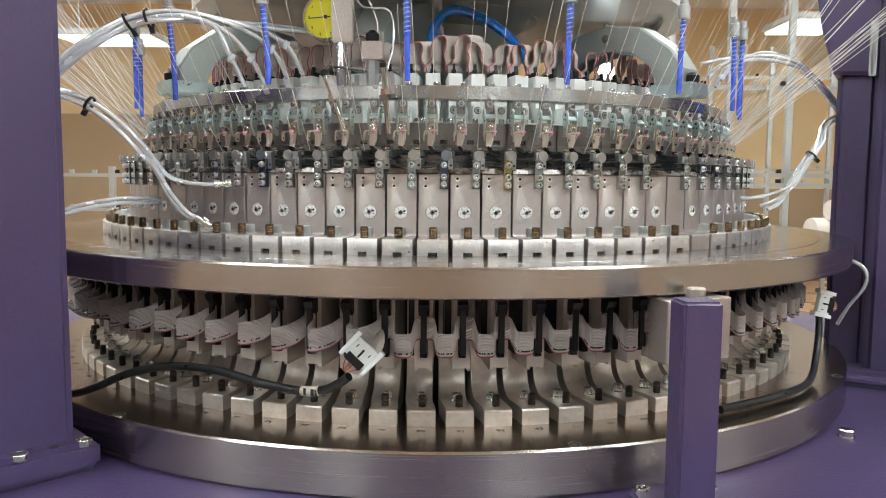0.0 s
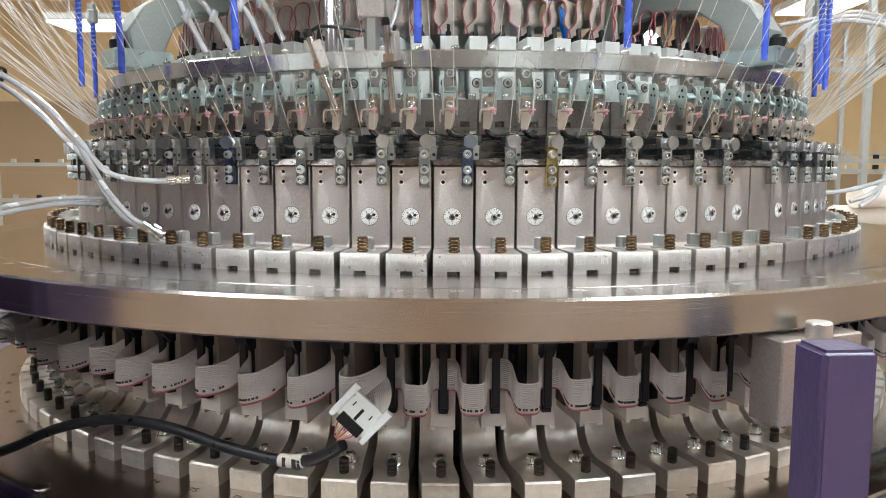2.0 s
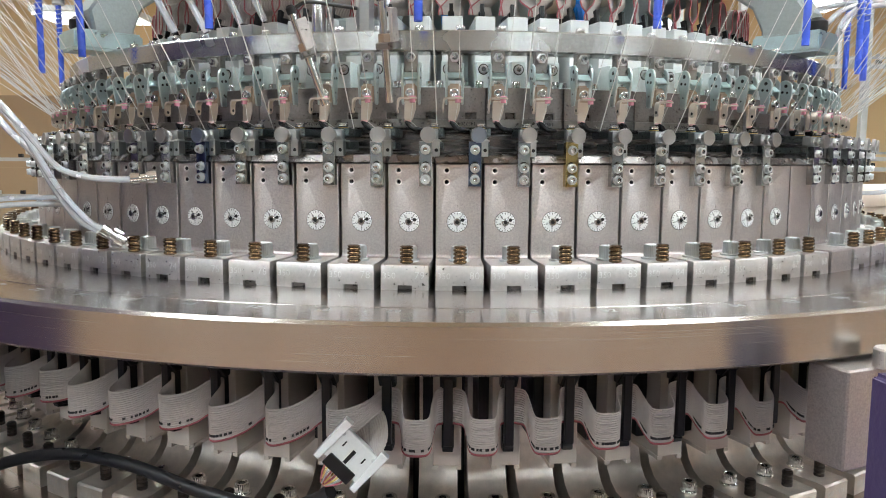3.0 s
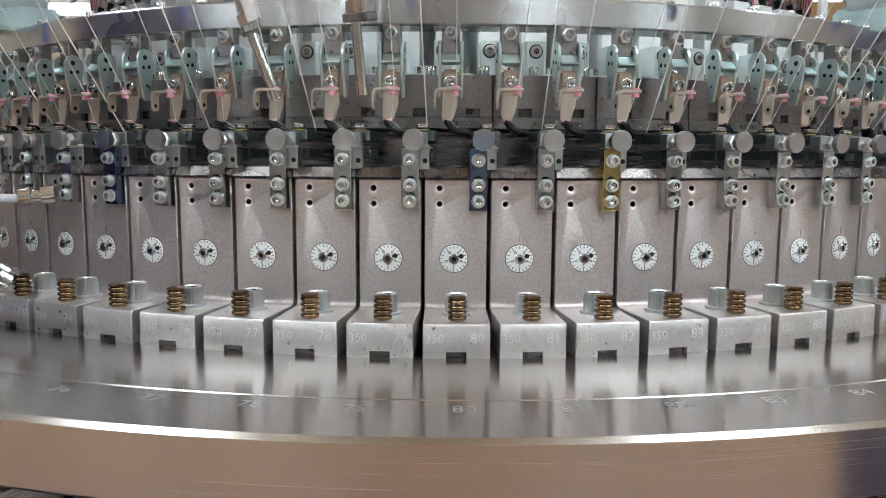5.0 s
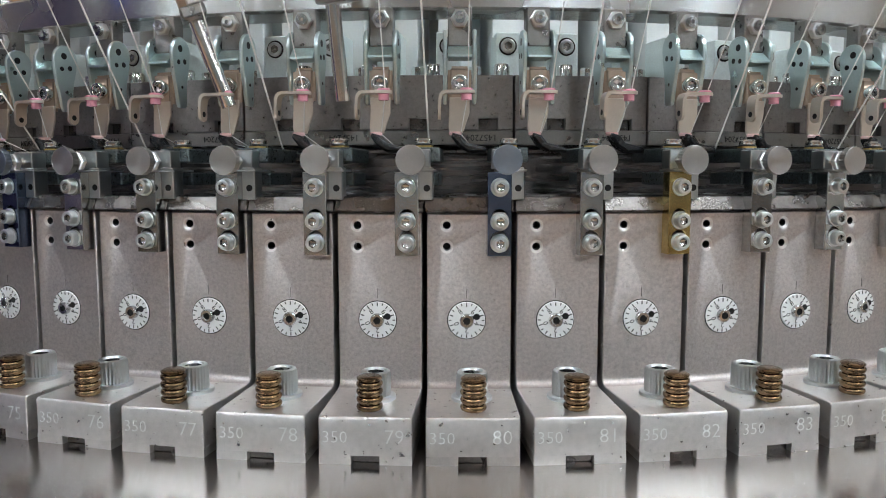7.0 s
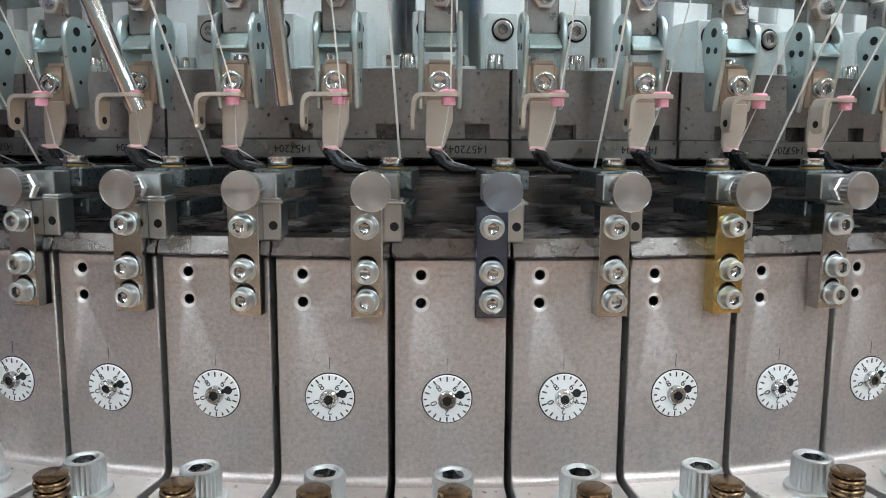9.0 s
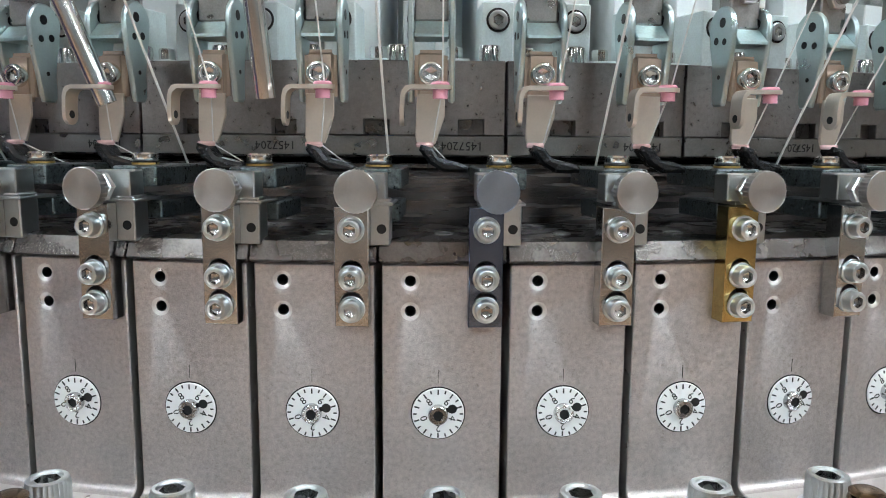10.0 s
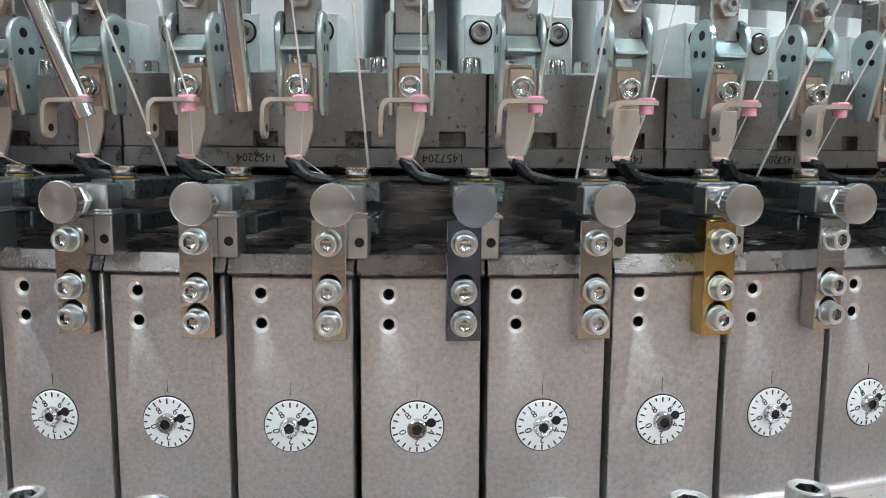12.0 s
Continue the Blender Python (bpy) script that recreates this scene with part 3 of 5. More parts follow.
# ---- sinker brackets with their knurled knobs ----
def clamp_bracket():
    t = thing("clamp_bracket")
    # local origin: radius 0.42, height 1.17, on the bracket's middle line
    part("strap", pierced([(-0.0038, 0.0017), (0.0038, 0.0017), (0.0038, 0.0285), (-0.0038, 0.0285)], [disc(0, 0.0134, 0.0025, 20, 0.0007), disc(0, 0.0064, 0.0025, 20, 0.0007)], -0.0052, -0.0002), STRAP, t, "polished nickel plated strap")
    for z in (0.0236, 0.0128, 0.0058):
        s = part("socket_screw", moved(socket_screw(0.0025, 0.0027, False), Matrix.Translation((0.0, -0.0057, z)) @ FRONT), SCREW, t)
        part("washer", moved(turned([(0.0029, 0.0), (0.0030, 0.0001), (0.0030, 0.0004), (0.0029, 0.0005)], 24), Matrix.Translation((0.0, -0.0053, z)) @ FRONT), SCREW, s)
    k = bmesh.new()
    prof = [(1.0, 0.0), (1.0, 0.0023), (0.98, 0.00255), (0.955, 0.0026), (0.94, 0.0025), (0.5, 0.00246), (0.12, 0.0024)]
    rings = [[k.verts.new((0.0047 * f * (1 - (0.05 if i % 2 and f == 1.0 else 0)) * math.cos(math.pi * i / 30), 0.0047 * f * (1 - (0.05 if i % 2 and f == 1.0 else 0)) * math.sin(math.pi * i / 30), h)) for i in range(60)] for f, h in prof]
    for p, q in zip(rings, rings[1:]):
        for i in range(60):
            k.faces.new((p[i], p[(i + 1) % 60], q[(i + 1) % 60], q[i]))
    k.faces.new(rings[-1])
    k.faces.new(rings[0][::-1])
    knob = part("knob", moved(k, FRONT), KNOB, t, "knurled steel knob")
    knob.location = (0.0018, -0.0083, 0.0322)
    part("spindle", moved(turned([(0.0015, -0.016), (0.0015, -0.004), (0.0022, -0.004), (0.0022, -0.0008), (0.0014, -0.0008), (0.0014, 0.0)], 14), FRONT), CHROME, knob)
    part("slide_block", box(-0.0020, 0.0072, -0.0012, 0.0049, 0.0294, 0.0358, 0.0003), ZINC, t)
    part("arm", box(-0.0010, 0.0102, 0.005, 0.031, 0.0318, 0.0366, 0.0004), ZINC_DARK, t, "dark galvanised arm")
    lug = part("lug", box(0.0036, 0.0082, -0.0015, 0.0045, 0.0195, 0.0300, 0.0003), ZINC, t)
    # Flat black disc in place of the bore's shaded inside.
    part("bore", moved(turned([(0.0011, 0), (0.0011, 0.0001)], 14), Matrix.Translation((0.0063, -0.0015, 0.0233)) @ FRONT), BLACK, lug)
    nut = part("lock_screw", moved(turned([(0.0029, 0.0), (0.0030, 0.0003), (0.0030, 0.0013), (0.0026, 0.0017)], 20), Matrix.Translation((0.0045, 0.0105, 0.0380))), CHROME, t)
    part("washer", moved(turned([(0.0032, 0.0), (0.0032, 0.0005)], 20), Matrix.Translation((0.0045, 0.0105, 0.0368))), BRASS, nut, "yellow brass washer")
    part("seal", moved(turned([(0.0029, 0.0), (0.0031, 0.0003), (0.0029, 0.0007)], 20), Matrix.Translation((0.0045, 0.0105, 0.0373))), BLACK, nut)
    part("spindle_nut", moved(turned([(0.0031, -0.0052), (0.0034, -0.0048), (0.0034, -0.0032), (0.0031, -0.0028)], 6), FRONT), ZINC, knob)
    part("slide", box(-0.0005, 0.0090, -0.0022, 0.010, 0.0286, 0.0293, 0.0002), ZINC, t)
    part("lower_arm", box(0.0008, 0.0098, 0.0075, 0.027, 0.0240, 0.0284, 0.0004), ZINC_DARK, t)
    return tagged(t, "zinc plated clamp bracket with round knurled knob on a cam block", "bracket", "clamp brackets")


brackets = ring_of(clamp_bracket, FEEDS, 0.42, 1.17, 1.36, skip=(88,))


# three straps have a reflected colour painted in: two blue, one yellow
for i, m in ((74, BLUE_MIRRORED), (80, BLUE_MIRRORED), (82, YELLOW_MIRRORED)):
    for ob in brackets[i].children:
        if ob.name.split(".")[0] in ("strap",):
            ob.data = ob.data.copy()
            ob.data.materials[0] = m
        elif ob.name.split(".")[0] == "knob" and m is BLUE_MIRRORED:
            ob.data = ob.data.copy()
            ob.data.materials[0] = KNOB_BLUE


# ---- dial cam blocks: grey steel segments above the needles, one for two feeds ----
def dial_cam():
    t = thing("dial_cam")
    # local origin: radius 0.3755, height 1.2145
    w = 0.02585
    body = bmesh.new()
    out = [(-w, 0.0)]
    for c in (-0.0098, 0.0165):
        out += [(c - 0.0036, 0.0), (c - 0.0036, 0.0043), (c + 0.0036, 0.0043), (c + 0.0036, 0.0)]
    out += [(w, 0.0), (w, 0.0204), (-w, 0.0204)]
    plate(out, 0.0, 0.035, bm=body, bev=0.0002)
    part("body", body, DIAL_STEEL, t)
    part("recess", box(-w + 0.001, w - 0.001, 0.0025, 0.03, 0.0001, 0.0044), STEEL_DARK, t)
    part("rail", box(-w, w, -0.0004, 0.03, -0.0056, -0.0002, 0.0002), HANGER, t, "dark steel lower rail")
    g = moved(lettering("1457204", 0.0034, 0.00004), Matrix.Translation((0.0140, -0.00048, -0.0029)) @ pose(0, 0, 0, 0, 180, 0) @ FRONT)
    part("engraving", g, BLACK_GAP, t, smooth=False)
    for x in (-0.0098, 0.0165):
        part("foot_screw", moved(socket_screw(0.0030, 0.0050, False), Matrix.Translation((x + 0.0055, 0.008, 0.0204))), CHROME, t)
    return tagged(t, "grey ground steel dial cam segment with notches above the needles", "cam segment", "dial cam segments")


dial_cams = ring_of(dial_cam, range(36, 126, 2), 0.3755, 1.2145, -1.1)


# ---- actuator boxes over the dial: white boxes standing behind the feeder ring ----
def dial_actuator():
    t = thing("dial_actuator")
    # local origin: radius 0.345, height 1.2349
    part("mount", box(-0.0050, 0.0050, -0.0045, 0.012, 0.0, 0.0205, 0.0004), MOUNT, t)
    # Raised black ring paints the shade round the sunk screw.
    part("counterbore", moved(lathe([(0.0030, 0.0), (0.0037, 0.0), (0.0037, 0.0002), (0.0030, 0.0002)], 24), Matrix.Translation((0.0, -0.0045, 0.0150)) @ FRONT), BOX_SIDE, t)
    part("mount_screw", moved(socket_screw(0.0030, 0.0010, False), Matrix.Translation((0.0, -0.0045, 0.0150)) @ FRONT), ZINC, t)
    part("body", box(-0.0045, 0.0100, 0.012, 0.062, 0.0, 0.0535, 0.0004), BOX_WHITE, t)
    part("seat", box(0.0052, 0.0160, -0.003, 0.012, 0.0, 0.0035, 0.0003), MOUNT, t)
    part("seat_screw", moved(socket_screw(0.0027, 0.0040, False), Matrix.Translation((0.0110, 0.003, 0.0035))), CHROME, t)
    c = part("connector", box(-0.0005, 0.0040, 0.026, 0.056, 0.0535, 0.0595, 0.0004), BLACK, t, "black plug connector")
    part("latch", prism([(0.024, 0.0535), (0.027, 0.0535), (0.030, 0.0640), (0.026, 0.0650)], 0.0005, 0.0032), BLACK, c)
    return tagged(t, "white actuator box standing over the dial behind the feeder ring", "actuator box", "dial actuators")


dial_actuators = ring_of(dial_actuator, FEEDS, 0.345, 1.2349, -0.9)


# grey ribbon loops with a red edge wire, standing on the white boxes
def ribbon(path, width, axis, n_wire=10, red=True, parent=None):
    """A flat cable of n_wire round wires along path; axis gives the direction across it."""
    pts = [Vector(p) for p in path]
    axis = Vector(axis).normalized()
    bms = []
    for lo, hi in ((0, n_wire - 1), (n_wire - 1, n_wire)):
        bm = bmesh.new()
        rows = []
        for i, p in enumerate(pts):
            d = (pts[min(i + 1, len(pts) - 1)] - pts[max(i - 1, 0)]).normalized()
            nrm = d.cross(axis).normalized()
            front, back = [], []
            for k in range(lo * 2, hi * 2 + 1):
                q = p + axis * width * (0.5 - k / (2 * n_wire))
                th = 0.00060 if k % 2 else 0.00005
                front.append(bm.verts.new(q + nrm * th))
                back.append(bm.verts.new(q - nrm * th))
            rows.append(front + back[::-1])
        for a, b in zip(rows, rows[1:]):
            k = len(a)
            for j in range(k):
                bm.faces.new((a[j], a[(j + 1) % k], b[(j + 1) % k], b[j]))
        bms.append(bm)
    return bms


def loop_cable(seed):
    """A ribbon loop between two neighbouring white boxes."""
    rnd = random.Random(seed)
    t = thing("ribbon_loop")
    h, lean = rnd.uniform(0.028, 0.038), rnd.uniform(-0.004, 0.004)
    w = 0.0125
    half = [(-w, 0.0), (-w * 0.92, 0.005), (-w * 0.55 + lean, h * 0.34), (-w * 0.50 + lean, h * 0.52), (-w * 0.62 + lean * 1.5, h * 0.74), (-w * 0.45 + lean * 2, h * 0.94)]
    pts = spline([(x, 0, z) for x, z in half] + [(lean * 2, 0, h)] + [(-x + 2 * lean * k, 0, z) for (x, z), k in reversed(list(zip(half, (0, 0, 1, 1, 1.5, 2))))], 4)
    a, b = ribbon(pts, 0.022, (0.72, 0.68, 0.10), 18)
    part("flat_cable", a, RIBBON, t)
    part("edge_wire", b, RED_EDGE, t, "red edge wire")
    return tagged(t, "grey ribbon cable loop with a red edge on the white boxes", "ribbon cable", "ribbon loops")


loop_kinds = [loop_cable(s) for s in range(5)]
for i in FEEDS:
    m = at(feed_angle(i) + 1.4, 0.308, 1.2935)
    if i - 36 < 5:
        loop_kinds[i - 36].matrix_basis = m
    else:
        copy_thing(loop_kinds[(i * 7) % 5], m)


# ---- yarn feeders ----
def yarn_feeder():
    t = thing("yarn_feeder")
    # local origin: radius 0.39, height 1.2255, middle of the feeder
    part("hanger", box(-0.0042, 0.0042, -0.0050, 0.0010, 0.0170, 0.0304, 0.0004), HANGER, t)
    s = part("clamp_screw", moved(turned([(0.0032, 0.0), (0.0032, 0.0018), (0.0029, 0.0020)], 6), Matrix.Translation((0, -0.0050, 0.0262)) @ FRONT), ZINC, t)
    part("pin", moved(lathe([(0.0008, 0.002), (0.0020, 0.002), (0.0020, 0.0036), (0.0008, 0.0036)], 14), Matrix.Translation((0, -0.0050, 0.0262)) @ FRONT), SOCKET, s)
    part("step", prism([(-0.0094, 0.0126), (-0.0094, 0.0133), (-0.0054, 0.0168), (0.0010, 0.0168), (0.0010, 0.0126)], -0.0042, 0.0042, bev=0.0002), ZINC_BLUE, t)
    cheek = [(-0.0032 + 0.0056 * math.cos(radians(a)), 0.0172 + 0.0056 * math.sin(radians(a))) for a in range(-25, 206, 21)]
    cheek += [(-0.0086, 0.0135), (-0.0080, 0.0090), (-0.0068, 0.0040), (-0.0058, -0.0012), (-0.0052, -0.0030), (-0.0010, -0.0030), (-0.0002, -0.0018), (-0.0002, 0.0040), (0.0006, 0.0090), (0.0018, 0.0130)]
    for x in (-0.0059, 0.0044):
        c = part("cheek", prism(cheek, x, x + 0.0015, bev=0.0004), ZINC_CHEEK, t, "zinc plated cheek plate")
        for y, z, r in ((-0.0040, 0.0185, 0.0013), (-0.0015, 0.0140, 0.0010), (-0.0052, 0.0135, 0.0009), (-0.0035, 0.0045, 0.0006)):
            # Black rods paint the dark inside of the cheek's holes.
            part("hole", moved(turned([(r, 0.0), (r, 0.0017)], 12), Matrix.Translation((x - 0.0001, y, z)) @ pose(0, 0, 0, 0, 90, 0)), BLACK, c)
    part("finger_base", box(-0.0042, 0.0040, -0.0072, -0.0040, -0.0030, 0.0098, 0.0013, 3), TAN_STEEL, t)
    part("finger_screw", moved(socket_screw(0.0030, 0.0026, False), Matrix.Translation((-0.0001, -0.0072, 0.0038)) @ FRONT), CHROME, t)
    tip = plate([(-0.0036, -0.0010), (-0.0038, -0.0060), (-0.0040, -0.0115), (-0.0036, -0.0132), (0.0010, -0.0134), (0.0016, -0.0120), (0.0034, -0.0065), (0.0034, -0.0010)], -0.0078, -0.0068, bev=0.0002)
    part("finger", tip, NICKEL, t, "bright tapering steel finger")
    part("tip_eyelet", moved(lathe([(0.0008, 0.0), (0.0021, 0.0), (0.0023, 0.0006), (0.0021, 0.0012), (0.0008, 0.0012)], 16), Matrix.Translation((-0.0016, -0.0085, -0.0142))), PALE_PINK, t, "pale pink ceramic tip")
    # the curved arm with its pink eyelet
    arm = bmesh.new()
    ringx, ringy = 0.0021, -0.0144
    outline = [(ringx + 0.0029 * math.cos(radians(a)), ringy + 0.0027 * math.sin(radians(a))) for a in range(-100, 101, 20)]
    outline += [(-0.0050, ringy + 0.0024), (-0.0050, ringy - 0.0024)]
    lo = [arm.verts.new((x, y, -0.0004)) for x, y in outline]
    hi = [arm.verts.new((x, y, 0.0006)) for x, y in outline]
    arm.faces.new(lo[::-1])
    arm.faces.new(hi)
    for k in range(len(outline)):
        n = (k + 1) % len(outline)
        arm.faces.new((lo[k], lo[n], hi[n], hi[k]))
    bend = [(-0.0050, 0.0006), (-0.0062, 0.0003), (-0.0070, -0.0006), (-0.0074, -0.0020), (-0.0076, -0.0050), (-0.0066, -0.0050), (-0.0064, -0.0022), (-0.0060, -0.0012), (-0.0050, -0.0004)]
    plate(bend, ringy - 0.0024, ringy + 0.0024, bm=arm)
    tab = [(ringy + 0.0024 * math.cos(radians(a)), -0.0068 + 0.0024 * math.sin(radians(a))) for a in range(180, 361, 20)]
    prism(tab + [(ringy + 0.0024, -0.0048), (ringy - 0.0024, -0.0048)], -0.0076, -0.0066, bm=arm)
    bmesh.ops.recalc_face_normals(arm, faces=arm.faces)
    ga = part("guide_arm", arm, NICKEL, t, "bent nickel plated guide arm")
    # The tab's hole is a black plug, its shade given by colour.
    part("tab_hole", moved(turned([(0.0010, 0.0), (0.0010, 0.0012)], 14), Matrix.Translation((-0.0077, ringy, -0.0066)) @ pose(0, 0, 0, 0, 90, 0)), BLACK, ga)
    part("eyelet", moved(lathe([(0.0007, -0.0026), (0.0018, -0.0026), (0.0018, -0.0006), (0.0023, -0.0005), (0.0023, 0.0010), (0.0019, 0.0014), (0.0007, 0.0014)], 18), Matrix.Translation((0.0021, -0.0144, 0.0))), PINK, t, "pink ceramic eyelet")
    # black boot below the finger, with an oblong slot
    boot = plate([(-0.0046, -0.0138), (-0.0018, -0.0146), (0.0002, -0.0172), (0.0062, -0.0186), (0.0072, -0.0194), (0.0070, -0.0206), (0.0010, -0.0206), (-0.0026, -0.0184), (-0.0050, -0.0152)], -0.0125, -0.0062, bev=0.0008, m=Matrix.Translation((0.0020, 0, 0.0003)))
    b = part("boot", boot, BOOT, t, "black steel yarn boot")
    part("slot_rim", moved(lathe([(0.0008, 0.0), (0.0014, 0.0), (0.0014, 0.0005), (0.0008, 0.0005)], 14, m=Matrix.Diagonal((1.9, 0.9, 1, 1))), Matrix.Translation((0.0054, -0.0100, -0.0181)) @ pose(0, 0, 0, 0, 14, 0)), SCREW, b)
    return tagged(t, "zinc plated yarn feeder with pink ceramic eyelet under the feeder ring", "yarn feeder", "yarn feeders")


feeders = ring_of(yarn_feeder, FEEDS, 0.39, 1.2255, -0.28)

# screw heads on the feeder ring
def ring_screw():
    t = part("ring_screw", joined(turned([(0.0040, 0.0), (0.0040, 0.0006)], 18), moved(socket_screw(0.0031, 0.0034), Matrix.Translation((0, 0, 0.0006)))), CHROME)
    return tagged(t, "chrome cap screw on the feeder ring", "screw", "ring screws")


ring_of(ring_screw, FEEDS, 0.380, 1.2695, 0.3)


# ---- yarns ----
def yarn(az, foot, top, r):
    ob = part("yarn", tube([foot, top], r, 5), YARN)
    return tagged(ob, "taut white cotton yarn running up from a feeder", "yarn", "yarns")


for i in FEEDS:
    rnd = random.Random(i)
    a = radians(feed_angle(i) + 0.10)
    hgt = 1.85
    rad = 0.4045 + 0.62 * (hgt - 1.2255) * rnd.uniform(0.9, 1.05)
    a2 = a + radians(rnd.uniform(-1.0, 1.0) + (0.8 if i % 2 else -0.6))
    yarn(0, (0.4045 * math.sin(a), -0.4045 * math.cos(a), 1.2255), (rad * math.sin(a2), -rad * math.cos(a2), hgt), 0.00022)
    tip = part("yarn", tube([(0.4045 * math.sin(a), -0.4045 * math.cos(a), 1.2255), (0.3985 * math.sin(a - 0.0060), -0.3985 * math.cos(a - 0.006), 1.2118),
                             (0.3880 * math.sin(a + 0.010), -0.3880 * math.cos(a + 0.010), 1.2055)], 0.00020, 5), YARN)
    tagged(tip, "short white yarn end between eyelet and needles", "yarn", "yarns")
for i in FEEDS:
    rnd = random.Random(1000 + i)
    if i % 2 == 0:
        continue
    a = radians(feed_angle(i) + 2.1 + rnd.uniform(-0.5, 0.5))
    a2 = a + radians(rnd.uniform(-2.5, 0.5))
    yarn(0, (0.392 * math.sin(a), -0.392 * math.cos(a), 1.2065), (0.80 * math.sin(a2), -0.80 * math.cos(a2), 1.84), 0.00034)


# flatter yarns that fan out from the machine's flanks to the creel
for side in (-1, 1):
    for k in range(34):
        rnd = random.Random(3000 + side * 100 + k)
        a = radians(side * (52 + 1.9 * k))
        a2 = a + radians(side * rnd.uniform(-7, 2))
        r2, z2 = rnd.uniform(0.80, 0.95), 1.2255 + rnd.uniform(0.36, 0.50)
        yarn(0, (0.4045 * math.sin(a), -0.4045 * math.cos(a), 1.2255), (r2 * math.sin(a2), -r2 * math.cos(a2), z2), 0.00036)


# ---- lower cam blocks ----
def lower_block():
    t = thing("lower_cam_block")
    # local origin: radius 0.48, height LOWER_Z
    w = 0.0122
    prof = [(0.0, 0.0), (0.0, 0.0128), (0.0012, 0.0140), (0.0300, 0.0150), (0.0380, 0.0165), (0.0450, 0.0205), (0.0500, 0.0265), (0.0530, 0.0350), (0.0545, 0.0500), (0.0545, 0.1200), (0.0740, 0.1200), (0.0740, 0.0)]
    bm = bmesh.new()
    # sides swing to one side further in, so that the gaps between the blocks run in an S
    def swing(y):
        k = min(max((y - 0.004) / 0.034, 0), 1)
        return -0.0042 * (3 * k * k - 2 * k ** 3)
    dense = []
    for (y0, z0), (y1, z1) in zip(prof, prof[1:] + prof[:1]):
        n = max(1, int(abs(y1 - y0) / 0.004))
        dense += [(y0 + (y1 - y0) * k / n, z0 + (z1 - z0) * k / n) for k in range(n)]
    width = lambda y: w * (1 - 0.5 * y)
    a = [bm.verts.new((-width(y) + swing(y), y, z)) for y, z in dense]
    b = [bm.verts.new((width(y) + swing(y), y, z)) for y, z in dense]
    fs = [bm.faces.new(a), bm.faces.new(b[::-1])]
    for j in range(len(dense)):
        k = (j + 1) % len(dense)
        fs.append(bm.faces.new((a[j], b[j], b[k], a[k])))
    bmesh.ops.recalc_face_normals(bm, faces=fs)
    bmesh.ops.triangulate(bm, faces=fs[:2])
    part("body", bm, ALU_WARM_LIT, t)
    part("socket_screw", moved(joined(turned([(0.0058, 0.0), (0.0058, 0.0010)], 22), moved(socket_screw(0.0046, 0.0062), Matrix.Translation((0, 0, 0.001)))), Matrix.Translation((-0.0012, 0.0290, 0.0149))), CHROME, t, "knurled chrome cap screw")
    stack, z = [(0.0030, 0.0)], 0.0
    for i in range(4):
        stack += [(0.0033, z + 0.0003), (0.0034, z + 0.0010), (0.0033, z + 0.0019), (0.0028, z + 0.0022)]
        z += 0.0025
    stack += [(0.0030, z), (0.0022, z + 0.0006)]
    part("grooved_pin", moved(turned(stack, 20), Matrix.Translation((0.0, 0.0125, 0.0142))), OXIDE, t, "dark grooved pin")
    return tagged(t, "milled aluminium lower cam block curving up behind its screws", "cam block", "lower cam blocks")


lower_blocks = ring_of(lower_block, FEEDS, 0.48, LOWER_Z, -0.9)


# ---- lower actuators with black connectors ----
def lower_actuator():
    t = thing("lower_actuator")
    # local origin: radius 0.472, height 1.0145
    part("body", box(-0.0080, 0.0080, 0.0, 0.060, 0.0022, 0.0735, 0.0004), BOX_GREY, t)
    part("foot", joined(box(-0.0080, -0.0050, 0.0, 0.058, 0.0, 0.0022), box(0.0050, 0.0080, 0.0, 0.058, 0.0, 0.0022)), BOX_GREY, t)
    # Made nearly black so that the gaps between the boxes come out black.
    part("side_plate", box(-0.0140, -0.0081, 0.014, 0.060, 0.010, 0.0735), BOX_SIDE, t, "dark side plate")
    c = part("connector", box(-0.0030, 0.0038, -0.0050, 0.0, 0.0140, 0.0600, 0.0005), BLACK, t, "black ribbon connector")
    part("upper_latch", prism([(-0.0050, 0.0490), (-0.0115, 0.0560), (-0.0130, 0.0600), (-0.0050, 0.0640), (0.0, 0.0640), (0.0, 0.0490)], -0.0042, 0.0050, bev=0.0004), BLACK, c)
    part("lower_latch", prism([(-0.0045, 0.0200), (-0.0075, 0.0150), (-0.0070, 0.0130), (0.0, 0.0120), (0.0, 0.0200)], -0.0026, 0.0034, bev=0.0004), BLACK, c)
    part("strain_clip", box(-0.0022, 0.0030, -0.0100, -0.0050, 0.0170, 0.0560, 0.0005), BLACK, c)
    part("lamp_screw", moved(turned([(0.0016, -0.002), (0.0016, 0.0), (0.0012, 0.0004)], 12), Matrix.Translation((0.0065, 0.005, 0.0005)) @ pose(0, 0, 0, 180, 0, 0)), CHROME, t)
    return tagged(t, "warm grey actuator box with black connector under the ring plate", "actuator box", "lower actuators")


lower_actuators = ring_of(lower_actuator, FEEDS, 0.472, 1.0145, -0.75)


